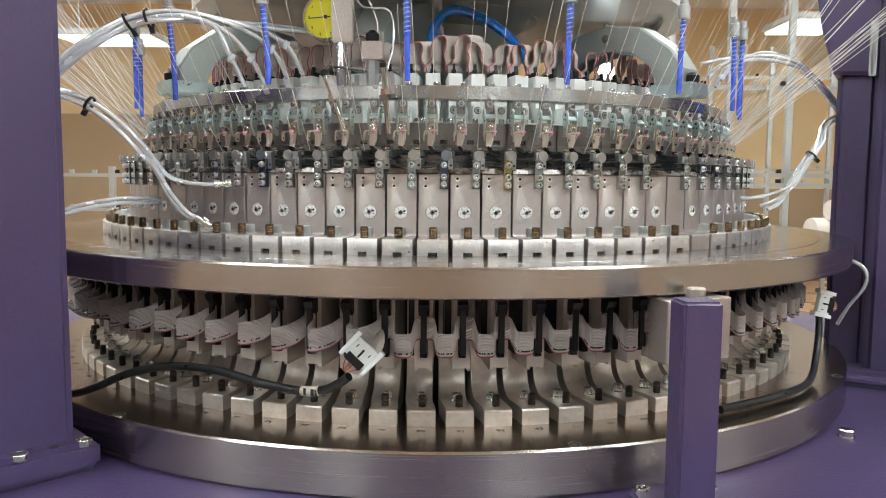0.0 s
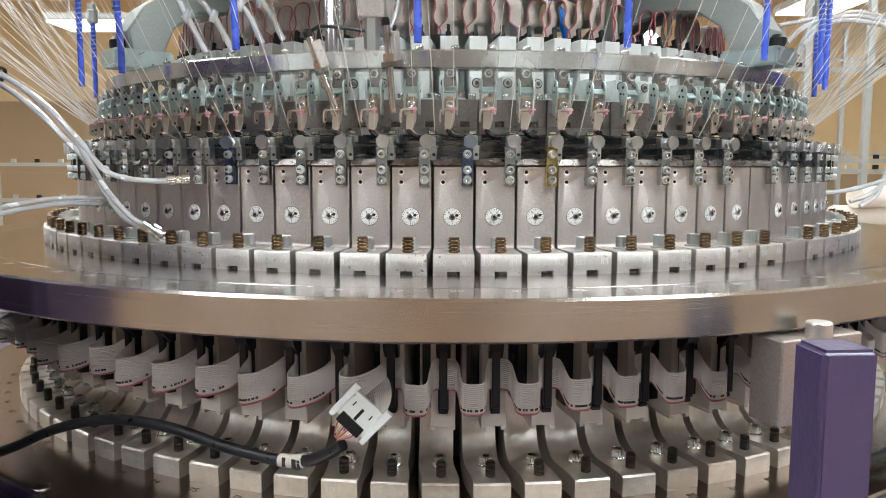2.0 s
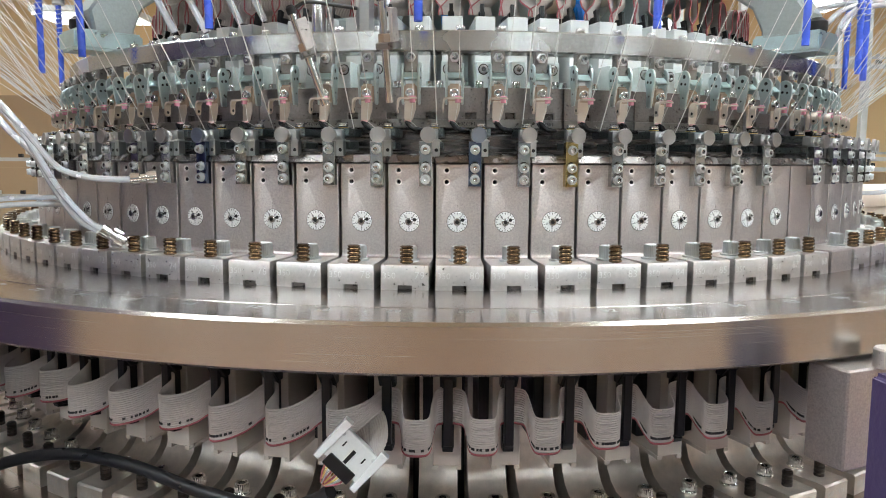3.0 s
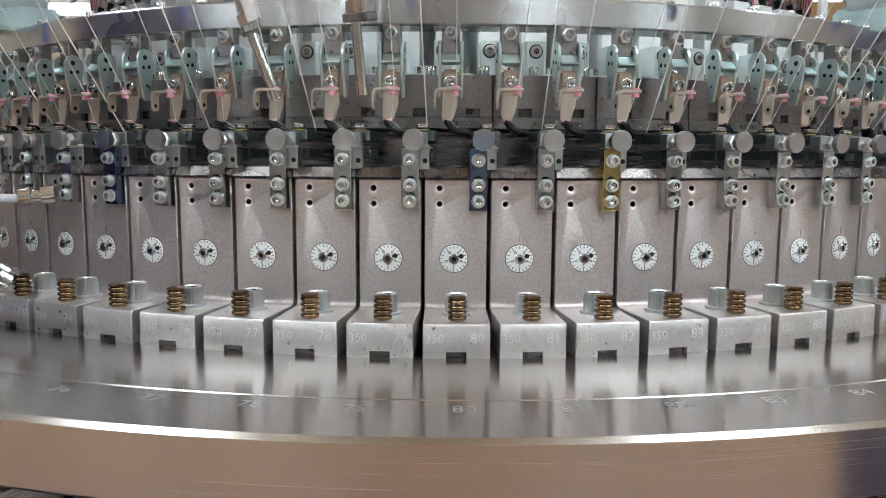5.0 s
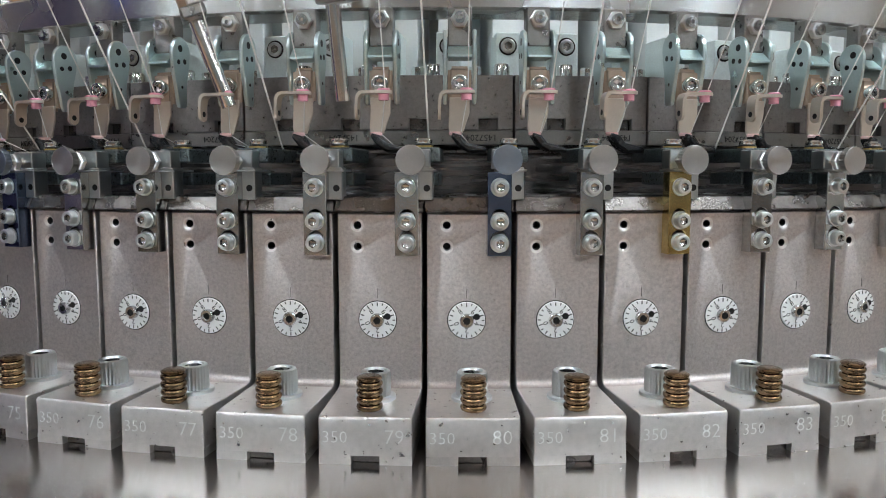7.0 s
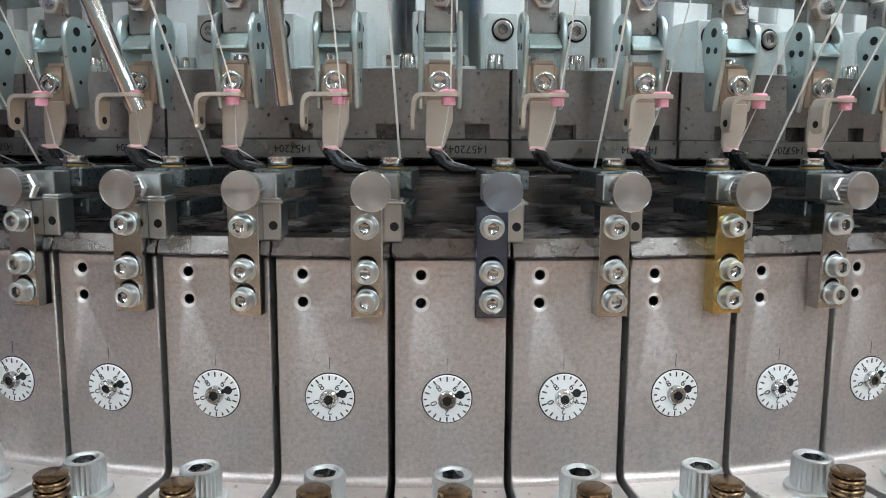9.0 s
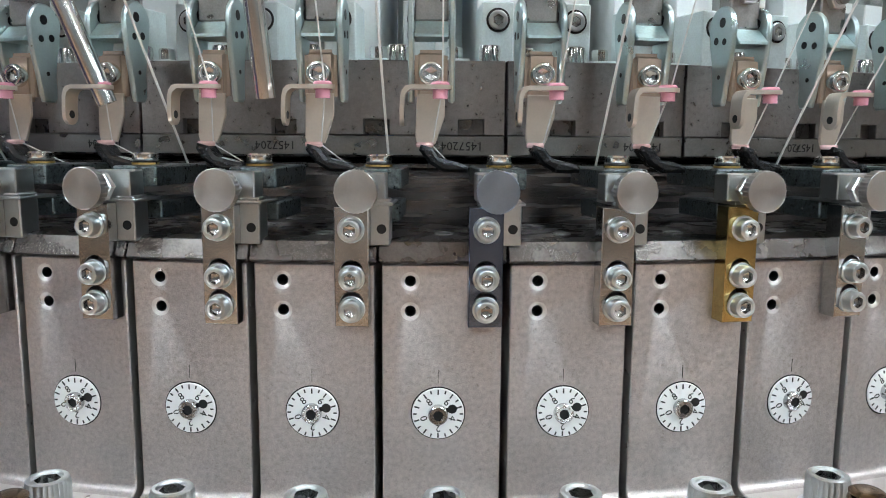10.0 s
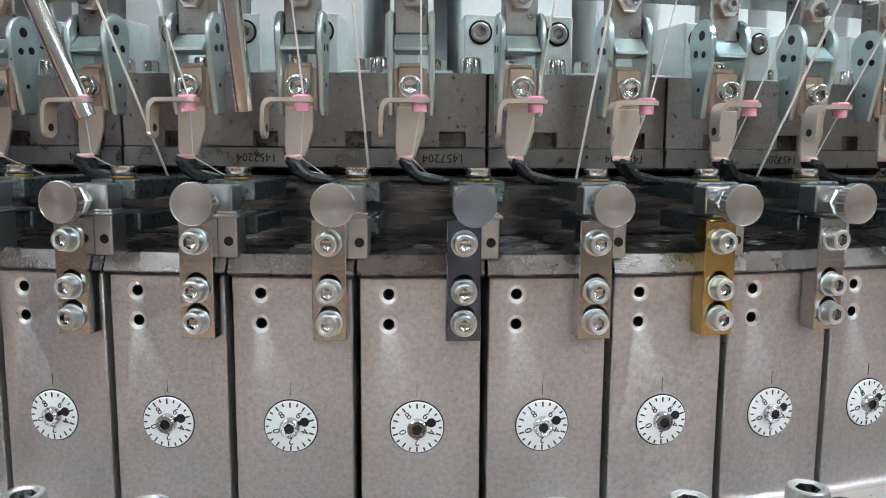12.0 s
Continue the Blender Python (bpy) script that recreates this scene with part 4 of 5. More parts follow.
def festoon(seed, swept=False):
    """The ribbon cable that hangs between two neighbouring lower actuators; local origin at radius 0.4775, height 1.05, midway."""
    rnd = random.Random(seed)
    t = thing("ribbon_cable")
    w, out, drop = 0.0158, rnd.uniform(0.011, 0.017), rnd.uniform(0.005, 0.009)
    sk = rnd.uniform(-0.002, 0.002)
    if swept:
        # curls out beside the connector it comes from, then runs slanting back to the next one
        k = rnd.uniform(0.82, 1.0)
        drop *= 0.75
        line = [(-w, 0.0, 0.004), (-w * 0.80, -0.001, 0.0036), (-w * 0.72, -out * 0.35, 0.001), (-w * k, -out * 0.75, -drop * 0.6), (-w * k * 0.9, -out * 1.05, -drop), (-w * 0.45, -out * 1.1, -drop * 1.02),
                (w * 0.05, -out * 0.85, -drop * 0.75), (w * 0.45, -out * 0.5, -drop * 0.3), (w * 0.75, -0.003, 0.002), (w, 0.0, 0.004)]
    else:
        half = [(-w, 0.0, 0.004), (-w * 0.80, -0.0006, 0.0038), (-w * 0.62, -0.0022, 0.0028), (-w * 0.52, -out * 0.45, -drop * 0.25), (-w * 0.48, -out * 0.82, -drop * 0.72), (-w * 0.36, -out, -drop)]
        line = [(x + (sk if q > 1 else 0), y, z) for q, (x, y, z) in enumerate(half)] + [(sk, -out * 1.08, -drop * 1.04)]
        line += [(-x + (sk if q > 1 else 0), y, z) for q, (x, y, z) in reversed(list(enumerate(half)))]
    pts = spline(line, 4)
    a, b = ribbon(pts, 0.0205, (0, 0, 1), 16)
    part("flat_cable", a, RIBBON, t)
    part("edge_wire", b, RED_EDGE, t, "red edge wire")
    bars = bmesh.new()
    n = len(pts)
    for k in range(int(n * 0.22), int(n * 0.80)):
        p, q = pts[k], pts[k + 1]
        d = (q - p).normalized()
        nn = Vector((0, 0, 1)).cross(d)
        if rnd.random() < 0.55:
            m = Matrix.Translation(p + Vector((0, 0, -0.0072)) - nn * -0.0) @ Matrix((d.to_4d(), (-nn).to_4d(), Vector((0, 0, 1, 0)), (0, 0, 0, 1))).transposed()
            box(-0.0006, 0.0006 + 0.0008 * rnd.random(), 0.00035, 0.00068, 0, 0.0014, bm=bars, m=m)
            box(-0.0006, 0.0006 + 0.0008 * rnd.random(), -0.00068, -0.00035, 0, 0.0014, bm=bars, m=m)
    tagged(part("printed_mark", bars, PRINT, t), kind="stuff")
    return tagged(t, "grey flat ribbon cable with red edge wire between actuators", "ribbon cable", "ribbon cables")


fest_kinds = [festoon(s, s < 5) for s in range(11)]
for i in FEEDS:
    m = at(feed_angle(i) - 0.75 + 2.0 + 0.1, 0.4785, 1.0495)
    swept = 60 < i < 79
    if i - 36 < 11:
        fest_kinds[i - 36].matrix_basis = m
    else:
        copy_thing(fest_kinds[(i * 3 + i // 4) % 5 if swept else 5 + (i * 5 + i // 3) % 6], m)


# ---- engraved numbers on the blocks and plates ----
def engraving(parent, text, size, m, name="engraved_number", material=None):
    ob = part(name, moved(lettering(text, size, 0.00004, thin=0.012), m), material or ENGRAVED, parent, smooth=False)
    return ob


for i in range(62, 100):
    if i in blocks:
        b = blocks[i]
        engraving(b, "350", 0.0052, Matrix.Translation((-0.0090, -0.00003, 0.0066)) @ FRONT)
        engraving(b, str(number(i)), 0.0062, Matrix.Translation((0.0086, -0.00003, 0.0068)) @ FRONT)
    lb = lower_blocks[i]
    engraving(lb, "%03d C%d" % (number(i), 2 * number(i)), 0.0046, Matrix.Translation((0.0, -0.00003, 0.0072)) @ FRONT)
    engraving(upper, str(number(i)), 0.0088, Matrix.Translation((0, 0, -1.0874)) @ at(feed_angle(i) + 0.25, 0.5145, 1.11305), material=ZINC)
    engraving(lower, str(number(i)), 0.0080, Matrix.Translation((0, 0, -BED_Z)) @ at(feed_angle(i) - 0.9, 0.4910, 0.96705), material=BLACK_GAP)

# ---- violet columns, post and feet ----
def bolt_in(parent, x, y, z, r=0.0095):
    part("foot_bolt", moved(socket_screw(r, 0.006, False), Matrix.Translation((x, y, z))), CHROME, parent, "bright socket bolt")


cl = thing("machine_column", -0.3095, -0.4755, BED_Z)
cl.rotation_euler = (0, 0, radians(-45))
part("shaft", box(-0.20, 0.0, -0.17, 0.0, 0.0, 1.10, 0.008, 3), PURPLE, cl)
part("foot", box(-0.19, 0.020, -0.195, 0.0145, 0.0, 0.0265, 0.006, 4), PURPLE, cl)
for x, y in ((0.0095, 0.003), (0.0105, -0.048), (0.0105, -0.110)):
    bolt_in(cl, x, y, 0.0220, 0.0072)
# Black disc painted for the shade in an empty bolt hole.
part("foot_hole", moved(turned([(0.004, 0.0), (0.004, 0.0003)], 16), Matrix.Translation((0.0105, -0.022, 0.0265))), BLACK, cl)
tagged(cl, "violet hammered paint machine column bolted to the bed", "column", "machine columns")

cr = thing("machine_column", 0.514, -0.125, BED_Z)
cr.rotation_euler = (0, 0, radians(-31))
part("shaft", box(0.047, 0.24, -0.030, 0.14, 0.0, 1.10, 0.010, 3), PURPLE, cr)
part("web", box(0.0, 0.046, 0.0, 0.09, 0.0, 0.396, 0.007, 3), PURPLE, cr, "rounded cast web")
part("pocket", joined(box(0.010, 0.038, -0.0025, 0.0, 0.225, 0.229), box(0.010, 0.038, -0.0025, 0.0, 0.300, 0.304), box(0.010, 0.014, -0.0025, 0.0, 0.229, 0.300), box(0.034, 0.038, -0.0025, 0.0, 0.229, 0.300)), PURPLE, cr, "raised rim of the cast pocket")
part("brace", plate([(-0.020, 0.448), (-0.004, 0.392), (0.048, 0.388), (0.048, 0.53), (-0.034, 0.53)], -0.012, 0.09, bev=0.004), PURPLE, cr)
part("foot", box(-0.012, 0.27, -0.055, 0.17, 0.0, 0.020, 0.008, 3), PURPLE, cr)
part("profile_rail", joined(box(0.036, 0.038, -0.040, -0.031, 0.385, 0.45), box(0.042, 0.044, -0.040, -0.031, 0.385, 0.45), box(0.036, 0.044, -0.0309, -0.0295, 0.385, 0.45)), RACK, cr, "slotted metal rail")
tagged(cr, "violet hammered paint machine column with cast web", "column", "machine columns")

cb = thing("machine_column", -0.16, 0.62, BED_Z)
part("shaft", box(-0.09, 0.09, -0.06, 0.06, 0.0, 1.10, 0.010, 3), PURPLE, cb)
part("foot", box(-0.12, 0.12, -0.08, 0.08, 0.0, 0.022, 0.010, 3), PURPLE, cb)
tagged(cb, "violet hammered paint machine column behind the needle cylinder", "column", "machine columns")

# ---- guard post ----
post = thing("guard_post", 0.1990, -0.562, BED_Z)
part("shaft", box(-0.0148, 0.0148, -0.0144, 0.0144, 0.0, 0.1675, 0.0025, 3), PURPLE, post)
part("foot", box(-0.037, 0.037, -0.028, 0.034, 0.0, 0.010, 0.003, 2), PURPLE, post)
for x, y in ((0.0275, -0.019), (-0.0275, -0.019), (0.0275, 0.025), (-0.0275, 0.025)):
    bolt_in(post, x, y, 0.008, 0.0062)
post.rotation_euler = (0, 0, radians(5))
tagged(post, "short square violet guard post with bolted foot", "post")

hexb = part("hex_bolt", joined(turned([(0.0085, 0.0), (0.0085, 0.0015)], 20), moved(turned([(0.0072, 0.0), (0.0072, 0.0060), (0.0062, 0.0068)], 6), Matrix.Translation((0, 0, 0.0015)))), CHROME)
hexb.location = (0.4158, -0.376, BED_Z)
tagged(hexb, "loose looking bright hexagon bolt in the violet bed", "bolt")
for az in (-31.6, 12.8, 57, 102, 147, -76, -121, -166):
    sc = part("plate_screw", joined(lathe([(0.0040, 0.0), (0.0062, 0.0), (0.0062, 0.0008), (0.0040, 0.0008)], 20), turned([(0.0032, -0.0005), (0.0032, 0.0005)], 6)), CHROME)
    sc.matrix_basis = at(az, 0.5345, LOWER_Z)
    tagged(sc, "flush bright screw in the lower ring plate", "screw", "plate screws")

# ---- housing beside the post ----
hs = thing("steel_housing")
part("body", box(-0.032, 0.034, -0.004, 0.020, 0.0, 0.052, 0.001), ALU, hs)
part("stud", moved(turned([(0.0075, 0.0), (0.0075, 0.009), (0.0068, 0.010), (0.004, 0.010)], 24), Matrix.Translation((-0.006, -0.006, 0.052))), ALU_FOOT, hs)
hs.matrix_basis = at(23.5, 0.548, 1.0330)
tagged(hs, "plain grey steel housing under the upper ring plate", "housing")


# ---- loose plugs with their black cables ----
def ribbon_plug():
    t = thing("cable_plug")
    part("shell", plate([(-0.0165, -0.011), (0.0165, -0.011), (0.0165, 0.011), (-0.0165, 0.011)], -0.0035, 0.0035, bev=0.0008), BOX_WHITE, t)
    for x in (-0.0155, 0.0155):
        part("ear", plate([(x - 0.0022, -0.0155), (x + 0.0022, -0.0155), (x + 0.0030, 0.0150), (x - 0.0030, 0.0150)], -0.0045, 0.0045, bev=0.0005), BOX_WHITE, t)
    part("strain_relief", box(-0.0105, 0.0105, -0.0052, 0.0052, -0.0150, -0.0065, 0.0006), BLACK, t, "black strain relief")
    part("slot", joined(box(-0.0012, 0.0012, -0.0040, -0.0034, -0.006, 0.004), box(-0.0085, -0.0075, -0.0040, -0.0034, 0.001, 0.005), box(0.0075, 0.0085, -0.0040, -0.0034, 0.001, 0.005)), BLACK, t)
    for x in (-0.0125, 0.0125):
        part("rivet", moved(turned([(0.0014, 0.0), (0.0014, 0.0005)], 6), Matrix.Translation((x, -0.0035, 0.0075)) @ FRONT), ZINC, t)
    cols = [RED_EDGE, BRASS, CLEAR_HOSE, RED_EDGE, BRASS]
    for k in range(9):
        x = -0.008 + 0.002 * k
        part("wire", tube(spline([(x, 0, -0.014), (x * 0.8, -0.002, -0.019), (x * 0.25, 0, -0.026)], 4), 0.0007, 5), cols[k % 5], t)
    return t


def black_cable(points, r, label):
    ob = part("black_cable", tube(spline(points, 10), r, 12), RUBBER)
    return tagged(ob, label, "cable")


pl = ribbon_plug()
pl.matrix_basis = pose(-0.0550, -0.513, 1.0395, -8, 43, -6) @ Matrix.Diagonal((0.8, 0.8, 0.8, 1))
tagged(pl, "white ribbon plug with coloured wires hanging from the actuators", "plug", "cable plugs")
# the plug's end of the cable, its label sleeve and the run to the column
black_cable([(-0.066, -0.511, 1.0190), (-0.076, -0.505, 1.0110), (-0.090, -0.497, 1.0035), (-0.112, -0.487, 1.0000), (-0.150, -0.470, 1.0020), (-0.195, -0.448, 1.0070), (-0.243, -0.428, 1.0055), (-0.285, -0.420, 0.9960),
             (-0.318, -0.420, 0.9820), (-0.345, -0.410, 0.9727), (-0.375, -0.395, 0.9712)], 0.0038, "black round cable lying across the lower cam blocks")
sl = part("label_sleeve", tube([(-0.0925, -0.4960, 1.0028), (-0.100, -0.4925, 1.0010), (-0.1085, -0.4885, 1.0002)], 0.0045, 14), BOX_GREY)
tagged(sl, "white marker sleeve round the black cable", "sleeve")
for k, (x, w2) in enumerate(((-0.1055, 0.0012), (-0.0985, 0.0016), (-0.0955, 0.0010))):
    part("mark", box(-w2, w2, -0.0004, 0.0004, -0.003, 0.003, m=Matrix.Translation((x, -0.4900 - 0.0046 - (x + 0.1055) * 0.45, 1.0012)) @ pose(0, 0, 0, 0, 0, -25)), PRINT, sl)
hang = thing("ribbon_cable")
a_, b_ = ribbon(spline([(-0.048, -0.492, 1.0485), (-0.046, -0.500, 1.0480), (-0.0445, -0.5085, 1.0455), (-0.0445, -0.5125, 1.0400), (-0.0475, -0.5150, 1.0330)], 6), 0.0205, (0.62, -0.05, 0.55), 14)
part("flat_cable", a_, RIBBON, hang)
part("edge_wire", b_, RED_EDGE, hang)
tagged(hang, "grey ribbon cable end twisted into the white plug", "ribbon cable", "ribbon cables")

pr = ribbon_plug()
pr.matrix_basis = pose(0.4395, -0.268, 1.0440, 0, -76, 22) @ Matrix.Diagonal((0.85, 0.85, 0.85, 1))
tagged(pr, "white ribbon plug with coloured wires beside the violet column", "plug", "cable plugs")
black_cable([(0.4355, -0.268, 1.034), (0.4335, -0.274, 1.012), (0.424, -0.290, 0.990), (0.405, -0.322, 0.975), (0.375, -0.362, 0.9727), (0.325, -0.402, 0.9727), (0.265, -0.440, 0.9727)], 0.0038, "black round cable dropping from the plug to the lower plate")
black_cable([(-0.352, -0.30, 1.034), (-0.372, -0.29, 1.027), (-0.40, -0.27, 1.025), (-0.43, -0.24, 1.03)], 0.004, "black round cable behind the violet column")


# ---- hoses ----
def hose(name, points, r, material, label, seg=10):
    ob = part(name, tube(spline(points, 10), r, seg), material)
    return tagged(ob, label, "hose", "hoses")


def spread(points, k, n, gap):
    """Points of the k-th of n hoses that run in one bundle."""
    a = 2 * math.pi * k / n
    return [(x + gap * math.cos(a), y + gap * math.sin(a) * 0.5, z + gap * math.sin(a)) for x, y, z in points]


CLEAR = "milky clear pneumatic hose in a tied bundle"
top_left = [(-0.40, -0.42, 1.235), (-0.345, -0.43, 1.270), (-0.315, -0.425, 1.297), (-0.284, -0.40, 1.3235), (-0.245, -0.385, 1.333)]
ends = [[(-0.205, -0.375, 1.3225), (-0.18, -0.37, 1.298), (-0.165, -0.368, 1.270)], [(-0.20, -0.36, 1.330), (-0.165, -0.35, 1.310), (-0.148, -0.345, 1.280)],
        [(-0.20, -0.34, 1.335), (-0.155, -0.33, 1.318), (-0.135, -0.33, 1.285)], [(-0.21, -0.39, 1.3240), (-0.195, -0.385, 1.296), (-0.182, -0.38, 1.268)],
        [(-0.18, -0.30, 1.338), (-0.11, -0.26, 1.338), (-0.05, -0.22, 1.338)], [(-0.18, -0.28, 1.345), (-0.10, -0.22, 1.345), (0.02, -0.15, 1.345)]]
for k, e in enumerate(ends):
    hose("air_hose", spread(top_left, k, 6, 0.0052) + e, 0.0023, CLEAR_HOSE, CLEAR)
for k, (x, y, z) in enumerate((e[1] for e in ends[:4])):
    cp = part("hose_coupling", turned([(0.0026, 0.0), (0.0031, 0.001), (0.0031, 0.005), (0.0026, 0.006), (0.0026, 0.009)], 14), CLEAR_HOSE)
    cp.matrix_basis = pose(x, y, z - 0.006, 0, 24, 0)
    tagged(cp, "small clear push-in hose coupling", "coupling", "hose couplings")


def cable_tie(x, y, z, r, tilt):
    ob = part("cable_tie", joined(lathe([(r, -0.0013), (r + 0.0012, -0.0013), (r + 0.0012, 0.0013), (r, 0.0013)], 20), box(r - 0.001, r + 0.006, -0.002, 0.002, -0.002, 0.002)), BLACK)
    ob.matrix_basis = pose(x, y, z, 0, tilt, 0)
    tagged(ob, "black cable tie round the hose bundle", "cable tie", "cable ties")


cable_tie(-0.284, -0.40, 1.3235, 0.0085, 62)
cable_tie(-0.268, -0.394, 1.3285, 0.0085, 75)
low_left = [(-0.40, -0.41, 1.262), (-0.345, -0.415, 1.2575), (-0.316, -0.416, 1.2470), (-0.290, -0.414, 1.2280), (-0.270, -0.410, 1.2050)]
low_ends = [[(-0.252, -0.402, 1.1830), (-0.238, -0.395, 1.1760), (-0.222, -0.388, 1.1740), (-0.210, -0.382, 1.1740)],
            [(-0.258, -0.408, 1.1860), (-0.248, -0.404, 1.1660), (-0.235, -0.396, 1.1470), (-0.226, -0.390, 1.1410)],
            [(-0.262, -0.405, 1.1880), (-0.254, -0.402, 1.1700), (-0.243, -0.397, 1.1500), (-0.232, -0.392, 1.1410)]]
for k, e in enumerate(low_ends):
    hose("air_hose", spread(low_left, k, 3, 0.0038) + e, 0.0021, CLEAR_HOSE, CLEAR)
cable_tie(-0.316, -0.416, 1.2470, 0.0062, 122)
for (x, y, z), (ry, rz) in (((-0.213, -0.384, 1.174), (85, 20)), ((-0.229, -0.393, 1.1425), (125, 20)), ((-0.223, -0.389, 1.1405), (125, 20))):
    fit_ = part("hose_fitting", turned([(0.0030, 0.0), (0.0042, 0.0005), (0.0042, 0.006), (0.0030, 0.0065), (0.0030, 0.010), (0.0045, 0.0105), (0.0045, 0.0165), (0.0030, 0.017)], 14), CHROME)
    fit_.matrix_basis = pose(x, y, z, 0, ry, rz)
    tagged(fit_, "bright hose fitting on the cam ring", "fitting", "hose fittings")
for dz in (0.0, 0.005):
    hose("air_hose", [(-0.42, -0.36, 1.120 + dz), (-0.38, -0.345, 1.141 + dz), (-0.345, -0.325, 1.151 + dz), (-0.315, -0.305, 1.153 + dz), (-0.28, -0.29, 1.151 + dz)], 0.0021, CLEAR_HOSE, CLEAR)
top_right = [(0.575, -0.05, 1.262), (0.542, -0.07, 1.284), (0.510, -0.10, 1.301), (0.470, -0.14, 1.316), (0.430, -0.185, 1.3245), (0.385, -0.20, 1.329)]
for k, e in enumerate(([(0.34, -0.21, 1.320), (0.315, -0.22, 1.302)], [(0.34, -0.215, 1.314), (0.325, -0.22, 1.290)], [(0.345, -0.2, 1.326), (0.31, -0.21, 1.318)], [(0.35, -0.21, 1.318), (0.33, -0.22, 1.298)])):
    hose("air_hose", spread(top_right, k, 4, 0.0042) + e, 0.0023, CLEAR_HOSE, CLEAR)
low_right = [(0.575, -0.05, 1.270), (0.535, -0.08, 1.2655), (0.497, -0.13, 1.2500), (0.462, -0.195, 1.2270), (0.440, -0.205, 1.2020), (0.425, -0.21, 1.180)]
for k, e in enumerate(([(0.405, -0.215, 1.160), (0.385, -0.215, 1.152)], [(0.410, -0.215, 1.158), (0.392, -0.22, 1.148)], [(0.405, -0.21, 1.168), (0.380, -0.21, 1.162), (0.36, -0.205, 1.161)])):
    hose("air_hose", spread(low_right, k, 3, 0.0036) + e, 0.0021, CLEAR_HOSE, CLEAR)
cable_tie(0.450, -0.20, 1.2130, 0.0060, 41)
hose("air_hose", [(0.490, -0.165, 1.085), (0.508, -0.190, 1.086), (0.520, -0.205, 1.075), (0.520, -0.205, 1.055), (0.508, -0.195, 1.030), (0.500, -0.185, 1.005)], 0.0022, CLEAR_HOSE, "clear hose curling down beside the violet column")


def drop_hose(az, r, z0, z1, top_lean, shade=BLUE_HOSE):
    """A blue hose that drops from a fitting under the head, with a spring sleeve above."""
    t = thing("drop_hose")
    part("hose", tube(spline([(0, 0, 0.0), (top_lean * 0.1, 0, (z1 - z0) * 0.3), (top_lean * 0.5, 0, (z1 - z0) * 0.7), (top_lean, 0, z1 - z0)], 6), 0.0027, 12), shade, t)
    coil = []
    turns, h0, h1 = 8, (z1 - z0) * 0.55, (z1 - z0)
    for k in range(turns * 10 + 1):
        f = k / (turns * 10)
        zc = h0 + (h1 - h0) * f
        lean = top_lean * (zc / (z1 - z0)) ** 1.5
        coil.append((lean + 0.0034 * math.cos(2 * math.pi * turns * f), 0.0034 * math.sin(2 * math.pi * turns * f), zc))
    part("spring", tube(coil, 0.0006, 5), SPRING_BLUE, t, "pale blue spring sleeve")
    part("fitting", moved(turned([(0.0050, 0.0), (0.0062, 0.001), (0.0062, 0.014), (0.0045, 0.015), (0.0045, 0.022)], 12), Matrix.Translation((top_lean, 0, z1 - z0))), RACK, t)
    t.matrix_basis = at(az, r, z0)
    return tagged(t, "blue hose with coiled spring sleeve hanging from the head", "hose", "drop hoses")


for az, lean in ((-22.8, -0.006), (-3.4, -0.001), (17.7, 0.002), (37.4, 0.004), (56.0, -0.004), (-42, -0.010), (-61, 0.0), (76, 0.0), (-80, 0.0)):
    drop_hose(az, 0.412, 1.2705 if abs(az) < 40 else 1.262, 1.345, lean)
drop_hose(58.5, 0.415, 1.258, 1.345, 0.006)
hose("supply_hose", [(-0.002, -0.24, 1.270), (-0.006, -0.24, 1.315), (-0.004, -0.24, 1.350), (0.010, -0.24, 1.368), (0.030, -0.24, 1.370), (0.058, -0.24, 1.359), (0.084, -0.24, 1.340), (0.102, -0.24, 1.316), (0.110, -0.24, 1.285)], 0.0052, SKY_HOSE, "thick bright blue supply hose in an arch")
hose("supply_hose", [(-0.02, -0.28, 1.215), (-0.026, -0.27, 1.235), (-0.03, -0.24, 1.26), (-0.035, -0.2, 1.29)], 0.0045, SKY_HOSE, "bright blue hose behind the feeders")


# ---- head of the machine ----
head = thing("overhead_plate", 0, 0, 1.405)
part("plate", lathe([(0.05, 0.0), (0.34, 0.0), (0.34, 0.03), (0.05, 0.03)], 96), TOP_GREY, head)
part("hub", turned([(0.10, -0.20), (0.10, -0.02), (0.14, 0.0)], 48), CAST_GREEN, head, "grey green cast hub")
part("rim", lathe([(0.31, -0.012), (0.34, -0.012), (0.34, -0.0005), (0.31, -0.0005)], 96), TOP_GREY, head)
tagged(head, "light grey round head plate over the machine", "overhead plate")


